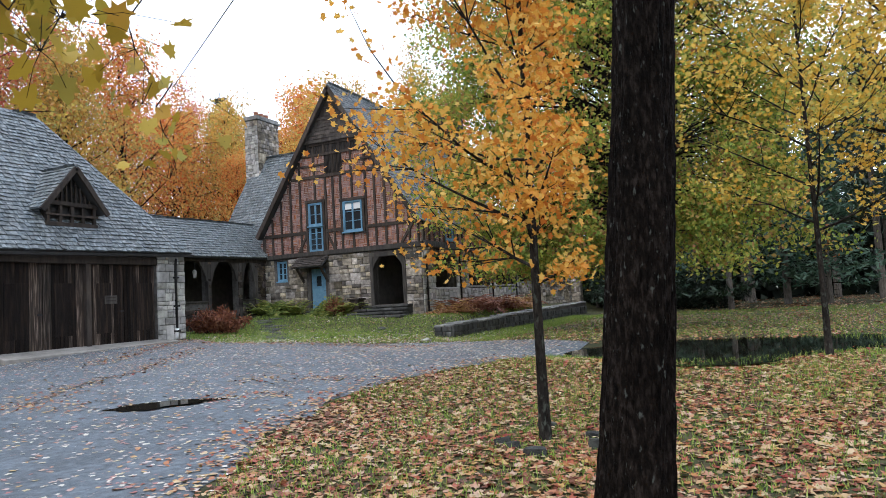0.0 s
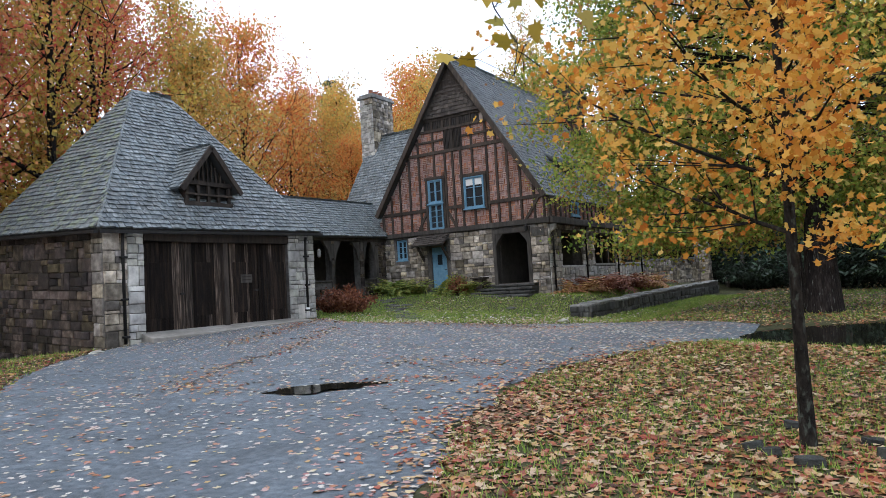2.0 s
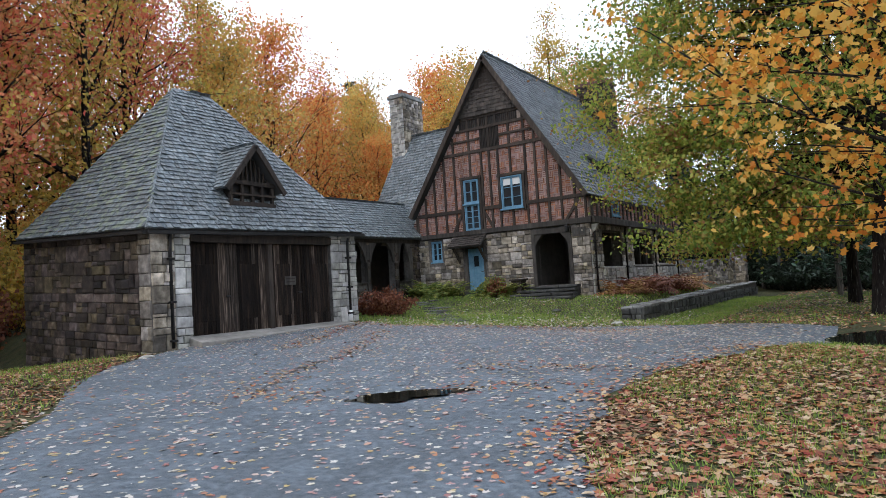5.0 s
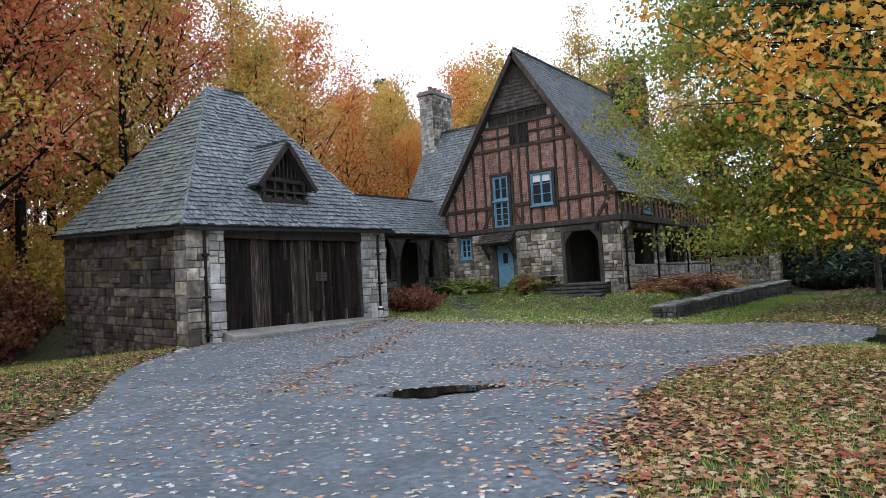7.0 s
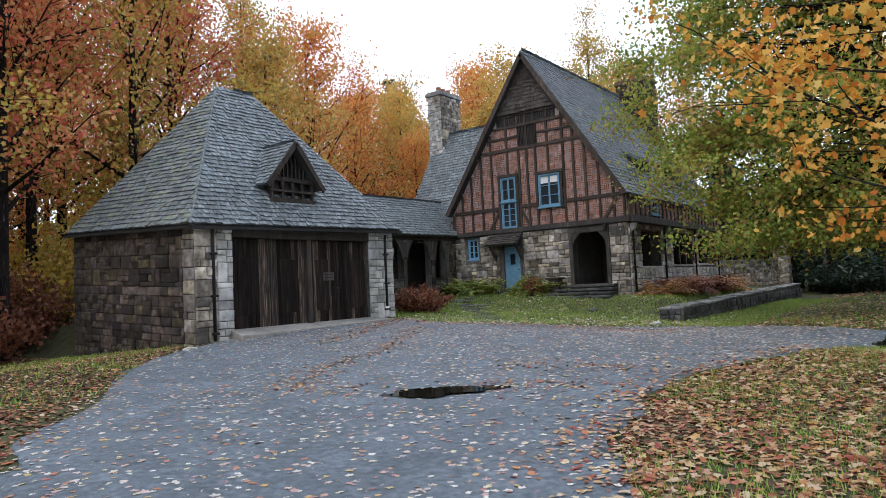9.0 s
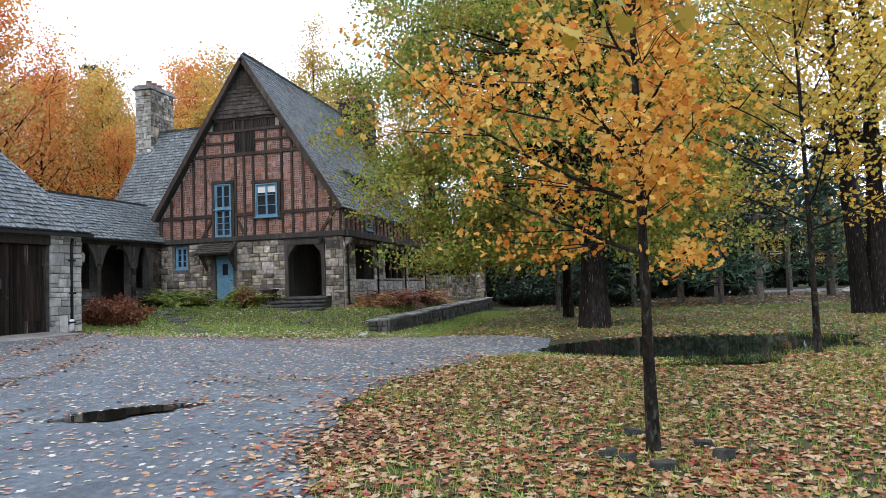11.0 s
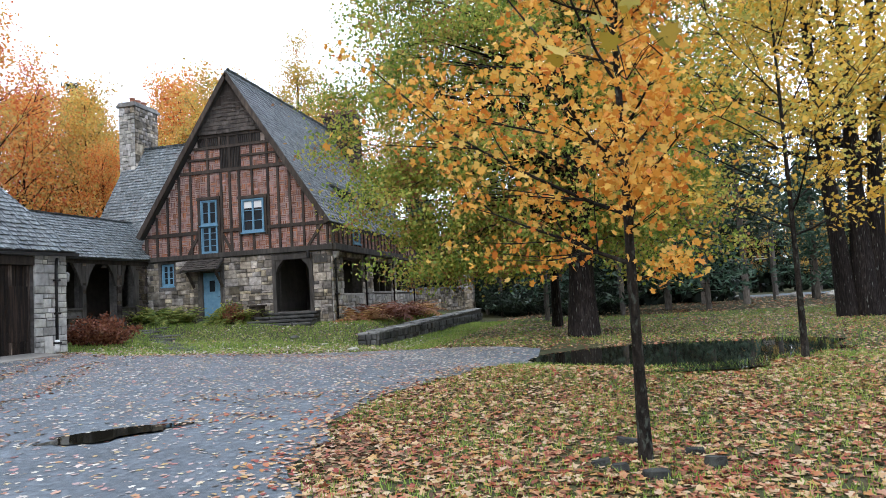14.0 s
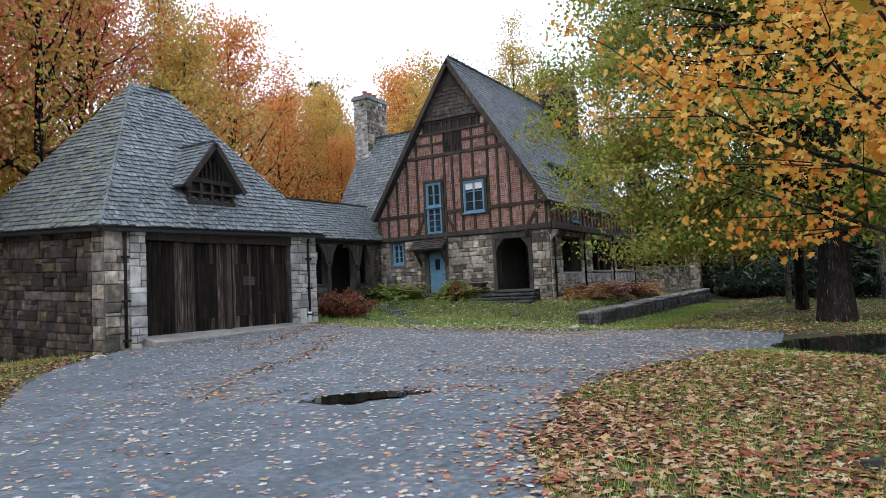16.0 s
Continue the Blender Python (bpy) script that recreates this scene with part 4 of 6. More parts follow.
# east side: jettied timber storey
part("jetty_beam", Shape().box((HX1 - 0.05, HY - 0.05, JET - 0.17), (HX1 + 0.3, HYB, JET + 0.12)), OAK, house, "weathered jetty beam", bevel=0.02)
eb = part("wall_brick_side", Shape().box((HX1 - 0.3, HY + 0.34, JET + 0.1), (HX1 + 0.12, HYB, EAVE)), BRICKBED, house)
brick_e = wall_frame((HX1 + 0.12, 0, 0), (0, 1, 0), (1, 0, 0))
tagged(part("brickwork", weave(brick_e, HY + 0.3, HYB, JET + 0.12, EAVE, lambda a, b: b < EAVE, 4), BRICK, eb, fix=False), kind="stuff")
yy = HY + 0.1
while yy < HYB:
    beam("stud", (HX1 + 0.11, yy, JET + 0.1), (HX1 + 0.11, yy, EAVE), 0.15, 0.06, TIMBER, house, out=(1, 0, 0))
    yy += 0.55
beam("rail", (HX1 + 0.11, HY, EAVE - 0.08), (HX1 + 0.11, HYB, EAVE - 0.08), 0.16, 0.08, TIMBER, house, out=(1, 0, 0))
we = wall_frame((HX1 + 0.15, 0, 0), (0, 1, 0), (1, 0, 0))
window(house, we, 30.0, 30.9, 4.7, 5.35, 2, 1)
# dormers on the east slope
for y0 in (31.2, 35.2):
    dd = new("dormer")
    dd.parent = house
    dd["label"] = "shed dormer on the slate roof"
    part("front", Shape().box((-14.9, y0, 6.3), (-14.7, y0 + 1.9, 7.5)), TIMBER, dd)
    part("cheek", Shape().prism([(-14.9, y0 - 0.02, 6.5), (-14.9, y0 - 0.02, 7.5), (-15.6, y0 - 0.02, 7.5)], (0, 0.08, 0)), SHAKE, dd)
    roof_plane(dd, [(-14.5, y0 - 0.2, 7.4), (-14.5, y0 + 2.1, 7.4), (-16.6, y0 + 2.1, 8.75), (-16.6, y0 - 0.2, 8.75)], 65, thick=0.07)
# brackets and porch posts
for y0 in (27.75, 31.9, 36.5, 40.5):
    part("corbel", Shape().prism([(HX1, y0, JET - 0.2), (HX1 + 0.3, y0, JET - 0.2), (HX1 + 0.22, y0, JET - 0.42), (HX1, y0, JET - 0.6)], (0, 0.2, 0)), STONE_L, house, "pale carved stone corbel", bevel=0.02)
for y0 in (27.9, 31.75, 36.3, 40.45):
    downpipe((HX1 + 0.02, y0, JET - 0.2), (HX1 + 0.02, y0, gz(-13.7, y0)), (1, 0, 0))
for a, b, c, e2 in holes_e:
    for f in (0.0, 0.34, 0.66, 1.0) if a > 32 else (0.0, 1.0):
        beam("porch_post", (HX1 - 0.12, a + (b - a) * f, c), (HX1 - 0.12, a + (b - a) * f, e2), 0.14, 0.12, OAK, house, out=(1, 0, 0))
    part("sill_stone", Shape().box((HX1 - 0.5, a - 0.08, c - 0.1), (HX1 + 0.07, b + 0.08, c)), STONE_L, house, bevel=0.015)
# arched entrance surround, blue door, hood
s = Shape()
for x0, x1 in ((-16.66, -16.48), (-14.92, -14.74)):
    s.box((x0, HY - 0.06, 1.6), (x1, HY + 0.3, 4.1))
s.box((-16.66, HY - 0.07, 3.98), (-14.74, HY + 0.3, 4.2))
for sg, x0 in ((1, -16.5), (-1, -14.9)):
    s.prism([(x0, HY - 0.03, 3.4), (x0 + sg * 0.12, HY - 0.03, 3.68), (x0 + sg * 0.4, HY - 0.03, 3.99), (x0, HY - 0.03, 3.99)], (0, 0.25, 0))
part("entrance_frame", s, OAK, house, "weathered timber arched entrance frame", bevel=0.015)
bd = new("door")
bd.parent = house
bd["label"] = "faded blue plank door with a small dark light"
part("leaf", Shape().box((-20.12, HY + 0.1, 1.66), (-19.22, HY + 0.15, 3.66)), BLUE, bd)
for i in range(6):
    part("board", Shape().box((-20.115 + i * 0.149, HY + 0.085 - 0.004 * (i % 2), 1.67), (-20.115 + i * 0.149 + 0.143, HY + 0.1, 3.64)), BLUE, bd)
part("light", Shape().box((-19.8, HY + 0.07, 2.8), (-19.54, HY + 0.079, 3.3)), GLASS, bd, "small dark glazed light")
part("door_handle", Shape().tube([(-19.32, HY + 0.085, 2.55), (-19.32, HY + 0.03, 2.55), (-19.4, HY + 0.03, 2.55)], [0.015] * 3, 6), IRON, bd)
s = Shape()
s.box((-20.22, HY - 0.03, 1.6), (-20.12, HY + 0.2, 3.74)).box((-19.22, HY - 0.03, 1.6), (-19.12, HY + 0.2, 3.74)).box((-20.12, HY - 0.03, 3.66), (-19.22, HY + 0.2, 3.74))
part("door_frame", s, OAK, bd, bevel=0.01)
part("step", Shape().box((-20.4, HY - 0.5, 1.2), (-18.95, HY + 0.1, 1.6)), FLAG, house, bevel=0.02)
hood = new("door_hood")
hood.parent = house
hood["label"] = "small shingled hood over the blue door"
slab = roof_plane(hood, [(-20.75, HY - 0.75, 3.75), (-18.95, HY - 0.75, 3.75), (-18.95, HY + 0.0, 4.3), (-20.75, HY + 0.0, 4.3)], 71, SHAKE, thick=0.06, row=0.16)
for x0 in (-20.55, -19.15):
    beam("bracket", (x0, HY, 3.0), (x0, HY - 0.6, 3.72), 0.1, 0.1, TIMBER, hood, out=(1, 0, 0))
dp = part("date_panel", Shape().box((-14.68, HY - 0.075, 3.74), (-14.04, HY - 0.045, 4.12)), OAK, house, "carved weathered panel at the house corner", bevel=0.01)
for i in range(4):
    part("text_bar", Shape().box((-14.6 + i * 0.14, HY - 0.085, 3.83), (-14.52 + i * 0.14, HY - 0.074, 4.03)), FLAG, dp)
pl2 = thing("porch_lantern", "small black iron lantern beside the arched entrance", "lantern")
part("arm", Shape().tube([(-14.82, HY - 0.02, 4.3), (-14.82, HY - 0.2, 4.34), (-14.82, HY - 0.26, 4.26)], [0.015] * 3, 6), IRON, pl2)
part("cage", Shape().tube([(-14.82, HY - 0.26, 3.96), (-14.82, HY - 0.26, 4.0), (-14.82, HY - 0.26, 4.2), (-14.82, HY - 0.26, 4.28)], [0.05, 0.075, 0.09, 0.02], 8), IRON, pl2)
# entrance steps: a riser course and worn tread slabs on it
for i, (d2, z) in enumerate(((0.5, 1.68), (0.95, 1.53), (1.4, 1.38), (1.85, 1.24))):
    step = thing("stone_step", "worn mossy flagstone entrance step", "step", group="entrance steps")
    x0, x1 = -16.95 - 0.12 * i, -14.45 + 0.1 * i
    part("riser", Shape().box((x0 + 0.05, HY - d2 + 0.06, z - 0.5), (x1 - 0.05, HY - d2 + 0.6, z - 0.07)), FLAG, step)
    n = 3 + i % 2
    for j in range(n):
        a, b = x0 + (x1 - x0) * j / n, x0 + (x1 - x0) * (j + 1) / n
        k = 0.02 * ((j * 5 + i * 3) % 4)
        part("tread", Shape().box((a + 0.012, HY - d2 - k, z - 0.085), (b - 0.012, HY - d2 + 0.5, z + 0.3 * k)), FLAG, step, bevel=0.02)
planter = thing("pedestal", "dark wooden box pedestal beside the entrance steps", "pedestal")
part("body", Shape().box((-17.45, HY - 0.75, 1.0), (-16.95, HY - 0.25, 2.0)), TIMBER, planter, bevel=0.02)
part("cap", Shape().box((-17.52, HY - 0.82, 2.0), (-16.88, HY - 0.18, 2.08)), TIMBER, planter, bevel=0.015)
# west wing behind, with its chimney
part("wing_wall", Shape().box((-26.8, 29.3, 0.6), (HX0 - 0.4, 34.7, 5.6)), MORTAR, house)
part("wing_gable", Shape().prism([(-26.7, 28.9, 5.6), (-26.7, 35.1, 5.6), (-26.7, 32.0, 10.4)], (0.3, 0, 0)), BRICKBED, house)
roof_plane(house, [(-27.0, 28.3, 5.0), (-22.0, 28.3, 5.0), (-19.6, 32.0, 10.75), (-27.0, 32.0, 10.75)], 81, row=0.2)
roof_plane(house, [(-27.0, 35.7, 5.0), (-22.0, 35.7, 5.0), (-19.6, 32.0, 10.75), (-27.0, 32.0, 10.75)], 82, row=0.2)


def chimney(x0, x1, y0, y1, z0, z1, material, seed, label, pots, cap_mat, course=(0.16, 0.3), length=(0.2, 0.5)):
    ch = thing("chimney", label, "chimney", group="house chimneys")
    part("core", Shape().box((x0, y0, z0), (x1, y1, z1)), MORTAR, ch)
    for org, ud, od, a, b in (((0, y0, 0), (1, 0, 0), (0, -1, 0), x0, x1), ((x1, 0, 0), (0, 1, 0), (1, 0, 0), y0, y1)):
        stones(ch, wall_frame(org, ud, od), a, b, z0, z1, [], material, seed, course, length, 120, 0.05)
    part("cap", Shape().box((x0 - 0.12, y0 - 0.12, z1), (x1 + 0.12, y1 + 0.12, z1 + 0.14)).box((x0 - 0.04, y0 - 0.04, z1 + 0.14), (x1 + 0.04, y1 + 0.04, z1 + 0.28)), cap_mat, ch, "projecting cap", bevel=0.02)
    for i in range(pots):
        px, py = (x0 + x1) / 2 + (i - (pots - 1) / 2) * 0.45 * (1 if x1 - x0 > y1 - y0 else 0), (y0 + y1) / 2 + (i - (pots - 1) / 2) * 0.45 * (0 if x1 - x0 > y1 - y0 else 1)
        part("pot", Shape().tube([(px, py, z1 + 0.25), (px, py, z1 + 0.33), (px, py, z1 + 0.6), (px, py, z1 + 0.62)], [0.17, 0.15, 0.14, 0.17], 12), TERRA, ch, "terracotta chimney pot", smooth=True)
    return ch


chimney(-27.15, -26.2, 31.3, 33.2, 5.0, 13.1, STONE_L, 91, "tall pale stone chimney with a flat cap and pots", 3, COPING)
chimney(-18.55, -16.6, 38.8, 40.0, 9.5, 13.45, STONE, 92, "dark brick ridge chimney with two terracotta pots", 2, CAPBRICK, (0.05, 0.075), (0.16, 0.3))

# ---- covered walkway between garage and house ----
bz = thing("breezeway", "covered walkway with arched timber openings and slate roof", "walkway")
BX = -22.95
bfr = wall_frame((BX, 0, 0), (0, 1, 0), (1, 0, 0))
bh = [(19.2, 21.4, 2.35, 4.2), (21.7, 23.55, 2.35, 4.2), (23.75, 25.55, 0.8, 4.2), (25.85, 26.75, 2.35, 4.2)]
bwl = new("wall_low")
bwl.parent = bz
bwl["label"] = "low stone wall between the oak posts"
piers = [GY1, *[k for h in bh for k in h[:2]], HY]
for a, b in zip(piers[::2], piers[1::2]):
    part("pier", Shape().box((a, -0.35, 0.6), (b, 0, 4.2), bfr), MORTAR, bwl)
for a, b, c, e2 in bh:
    part("parapet", Shape().box((a, -0.35, 0.6), (b, 0, c), bfr), MORTAR, bwl)
# The walkway's inner shade is in the back wall's dark colour.
part("back_wall", Shape().box((-26.0, GY1, 0.6), (-25.7, HY + 1.5, 4.3)), INNER_SHADE, bz)
part("paving", Shape().box((-25.7, GY1, 0.6), (BX - 0.35, HY + 1.5, 1.25)), FLAG, bz)
for yv in (21.55, 23.62, 25.7, 26.85):
    beam("post", (BX - 0.1, yv, 1.0), (BX - 0.1, yv, 4.25), 0.24, 0.16, OAK, bz, out=(1, 0, 0), label="grey oak post")
for a, b, c, e2 in bh[1:]:
    for yv, sg in ((a, 1), (b, -1)):
        s = Shape()
        w = (b - a) / 2
        s.prism([(BX - 0.08, yv, 3.25), (BX - 0.08, yv + sg * 0.08, 3.25), (BX - 0.08, yv + sg * (0.08 + 0.16 * w), 3.75), (BX - 0.08, yv + sg * (0.12 + w * 0.5), 4.2), (BX - 0.08, yv, 4.2)], (0.13, 0, 0))
        part("brace", s, OAK, bz, "curved oak arch brace")
    if c > 1:
        part("sill", Shape().box((BX - 0.4, a - 0.05, c - 0.08), (BX + 0.06, b + 0.05, c)), OAK, bz, bevel=0.01)
part("eave_beam", Shape().box((BX - 0.2, GY1, 4.16), (BX + 0.1, HY, 4.4)), TIMBER, bz, bevel=0.015)
roof_plane(bz, [(BX + 0.3, GY1 - 0.8, 4.28), (BX + 0.3, HY - 0.06, 4.42), (-24.6, HY + 1.2, 6.35), (-24.6, GY1 - 2.2, 6.2)], 101, row=0.18)
roof_plane(bz, [(-26.5, GY1 - 0.8, 4.28), (-26.5, HY + 1.2, 4.42), (-24.6, HY + 1.2, 6.35), (-24.6, GY1 - 2.2, 6.2)], 102, row=0.2)
downpipe((HX0 + 0.25, HY, 4.3), (HX0 + 0.25, HY, 1.3), (0, -1, 0))
lan = thing("wall_lantern", "small iron lantern hanging in the walkway opening", "lantern", at=(0, 0, 0))
part("hook", Shape().tube([(BX + 0.05, 22.75, 4.2), (BX + 0.05, 22.75, 3.75)], [0.01, 0.01], 6), IRON, lan)
part("cage", Shape().tube([(BX + 0.05, 22.75, 3.4), (BX + 0.05, 22.75, 3.44), (BX + 0.05, 22.75, 3.7), (BX + 0.05, 22.75, 3.78)], [0.06, 0.08, 0.1, 0.02], 8), STONE_L, lan)

# ---- terrace wall, pillar, low garden wall ----
ta, tb = Vector((HX1, 41.0, 0)), Vector((-11.95, 46.6, 0))
td = (tb - ta).normalized()
to = Vector((td.y, -td.x, 0))
tw = thing("terrace_wall", "coursed stone terrace wall with a flat pale coping", "garden wall")
tm = wall_frame(ta, td, to)
part("core", panel_wall(tm, 0, (tb - ta).length, 0.2, 2.55, [], 0.4), MORTAR, tw)
part("coping", Shape().box((-0.05, -0.45, 2.55), ((tb - ta).length, 0.08, 2.66), tm), COPING, tw, bevel=0.015)
stones(tw, tm, 0, (tb - ta).length, 0.5, 2.55, [], STONE_H, 111, (0.14, 0.3), (0.25, 0.6), 200)
pl = thing("gate_pillar", "square stone pillar with a pitched cap at the terrace end", "pillar")
pc = tb + td * 0.5
part("core", Shape().box((pc.x - 0.42, pc.y - 0.42, 0.2), (pc.x + 0.42, pc.y + 0.42, 3.3)), MORTAR, pl)
part("cap", Shape().box((pc.x - 0.5, pc.y - 0.5, 3.3), (pc.x + 0.5, pc.y + 0.5, 3.9), None, 0.36), COPING, pl)
stones(pl, wall_frame((0, pc.y - 0.42, 0), (1, 0, 0), (0, -1, 0)), pc.x - 0.42, pc.x + 0.42, 0.4, 3.3, [], STONE_H, 112, limit=40)
stones(pl, wall_frame((pc.x + 0.42, 0, 0), (0, 1, 0), (1, 0, 0)), pc.y - 0.42, pc.y + 0.42, 0.4, 3.3, [], STONE_H, 113, limit=40)
lw = thing("garden_wall", "low dry-stone garden wall with mossy flat coping stones", "garden wall")
LX, LY0, LY1 = -10.2, 22.5, 43.5
rng = random.Random(121)
ln = LY1 - LY0
nseg = 16
cs = Shape()
for i in range(nseg):
    a, b = LY0 + i * ln / nseg, LY0 + (i + 1) * ln / nseg
    t = 0.84 + 0.28 * (i + 0.5) / nseg
    cs.box((LX - 0.75, a, 0.0), (LX - 0.05, b, t - 0.06))
part("core", cs, MORTAR, lw)
for i in range(26):
    a, b = LY0 + i * ln / 26, LY0 + (i + 1) * ln / 26
    t = 0.84 + 0.28 * (i + 0.5) / 26
    for k in range(2):
        x0 = LX - 0.78 + k * 0.4
        part("coping_stone", Shape().box((x0 + 0.01, a + 0.01 + rng.uniform(-.04, .04), t - 0.06), (x0 + 0.39 + rng.uniform(-.03, .03), b - 0.01, t + rng.uniform(0.0, 0.05))), COPING, lw, bevel=0.025)
stones(lw, wall_frame((LX - 0.05, 0, 0), (0, 1, 0), (1, 0, 0)), LY0, LY1, 0.1, 0.84, [], FLAG, 122, (0.08, 0.14), (0.2, 0.55), 200, 0.07)
stones(lw, wall_frame((0, LY0, 0), (1, 0, 0), (0, -1, 0)), LX - 0.75, LX - 0.05, 0.1, 0.8, [], FLAG, 123, (0.08, 0.14), (0.2, 0.45), 60, 0.07)

# ---- trees ----
def limb(wood, rng, start, way, length, r0, r1, n=5, rise=0.25, wob=0.12, sides=6):
    """One crooked branch; returns its points."""
    p, d = Vector(start), Vector(way).normalized()
    pts = [p.copy()]
    for i in range(n):
        d = (d + Vector((rng.uniform(-wob, wob), rng.uniform(-wob, wob), rng.uniform(-wob, wob) + rise / n))).normalized()
        p = p + d * length / n
        pts.append(p.copy())
    wood.tube(pts, [r0 + (r1 - r0) * i / n for i in range(n + 1)], sides)
    return pts


def grow(seed, height, radius, crown_base, reach, limbs, subs, leaves_per, spread, lean=(0, 0), rise=0.35, steep=(0.35, 0.9), lopsided=None,
         trunk_sides=10, droop=0.0, flare=1.35, top_shrink=0.25, bark_wob=0.04):
    """Trunk and limbs of a broadleaf tree round the origin, and the places of its leaves."""
    rng, nr = random.Random(seed), np.random.RandomState(seed)
    trunk, wood = Shape(), Shape()
    n = 12
    pts, x, y = [], 0.0, 0.0
    for i in range(n + 1):
        f = i / n
        pts.append((lean[0] * f * height + 0.04 * radius / 0.1 * math.sin(3 * f + seed), lean[1] * f * height + 0.04 * radius / 0.1 * math.cos(2.3 * f + seed) - 0.04 * radius / 0.1 * math.cos(seed), height * f - (0.3 if i == 0 else 0)))
    pts = [(a - pts[0][0] * (1 - k / n), b - pts[0][1] * (1 - k / n), c) for k, (a, b, c) in enumerate(pts)]
    rad = [radius * ((flare if i == 0 else 1.1 if i == 1 else 1) * (1 - 0.85 * (i / n) ** 1.1)) for i in range(n + 1)]
    trunk.tube(pts, rad, trunk_sides, bark_wob, rng)
    centres = []

    def at(f):
        k = min(int(f * n), n - 1)
        t = f * n - k
        return Vector(pts[k]).lerp(Vector(pts[k + 1]), t), rad[k] * (1 - t) + rad[k + 1] * t

    for i in range(limbs):
        f = crown_base + (0.97 - crown_base) * ((i + rng.random()) / limbs)
        p, r = at(f)
        az = i * 2.399 + rng.uniform(-0.4, 0.4)
        g = (f - crown_base) / (1 - crown_base)
        prof = (0.55 + 0.45 * math.sin(math.pi * min(1, g * 1.15 + 0.18))) * (1 - top_shrink * g) * rng.uniform(0.75, 1.1)
        el = rng.uniform(*steep) + 0.35 * g
        way = Vector((math.cos(az) * math.cos(el), math.sin(az) * math.cos(el), math.sin(el)))
        ln, twigs = reach * prof, subs
        if lopsided:
            side = max(0.4, 1 + lopsided[2] * (math.cos(az) * lopsided[0] + math.sin(az) * lopsided[1]))
            ln *= side
            if lopsided[2] > 0.6:
                twigs = max(2, round(subs * min(1, 0.75 * side)))
        br = limb(wood, rng, p, way, ln, max(0.008, min(r * 0.5, 0.02 * ln + 0.006)), 0.005, 6, rise - droop)
        for j in range(twigs):
            q = br[rng.choice((1, 2, 3, 4, 5, 6))]
            w2 = (way + Vector((rng.uniform(-1, 1), rng.uniform(-1, 1), rng.uniform(-0.5, 0.6) - droop))).normalized()
            tw = limb(wood, rng, q, w2, ln * rng.uniform(0.22, 0.5), 0.004 + 0.003 * ln, 0.003, 2, 0.1 - droop, 0.2, 3)
            for t in tw[1:]:
                c = nr.normal(0, spread, (leaves_per * 3 // 2, 3)) * (1, 1, 0.75)
                centres.append(c + np.array(t))
        c = nr.normal(0, spread, (leaves_per * 2, 3))
        centres.append(c + np.array(br[-1]))
    return trunk, wood, np.concatenate(centres)


def tree(name, label, at, grown, bark, leaf_mat, outline, size, seed, turn=0.0, tilt=0.6, bend=0.0, group=""):
    t = thing(name, label, "tree", group=group)
    trunk, wood, centres = grown
    part("trunk", trunk, bark, t, smooth=True, fix=False)
    part("limbwork", wood, bark, t, smooth=True, fix=False)["kind"] = "stuff"
    nr = np.random.RandomState(seed)
    s = size * nr.uniform(0.7, 1.25, len(centres))
    part("crown", cloud_mesh("crown", outline, centres, s, nr, leaf_mat, tilt=tilt, bend=bend), leaf_mat, t)
    t.matrix_basis = pose(*at, 0, 0, turn)
    return t


# the young golden maple on the lawn
tree("young_maple", "slender young maple with golden-orange autumn leaves", (-2.41, 7.75, gz(-2.41, 7.75)),
     grow(5, 7.4, 0.064, 0.235, 2.0, 32, 10, 13, 0.14, rise=0.15, steep=(0.15, 0.8), lopsided=(-1.0, -0.05, 0.65), top_shrink=0.4),
     BARK_Y, L_GOLD, MAPLE_S, 0.083, 1, tilt=0.45, bend=0.2)
# the slim yellow maple beyond the pool
tree("slim_maple", "slim maple with yellow-green autumn leaves", (1.12, 15.1, gz(1.12, 15.1)),
     grow(8, 9.0, 0.062, 0.25, 3.2, 26, 9, 10, 0.18, rise=0.2, steep=(0.1, 0.6), lopsided=(-0.3, -0.5, 0.3)),
     BARK_Y, L_YELLOW, MAPLE_S, 0.1, 2, tilt=0.4, bend=0.2)
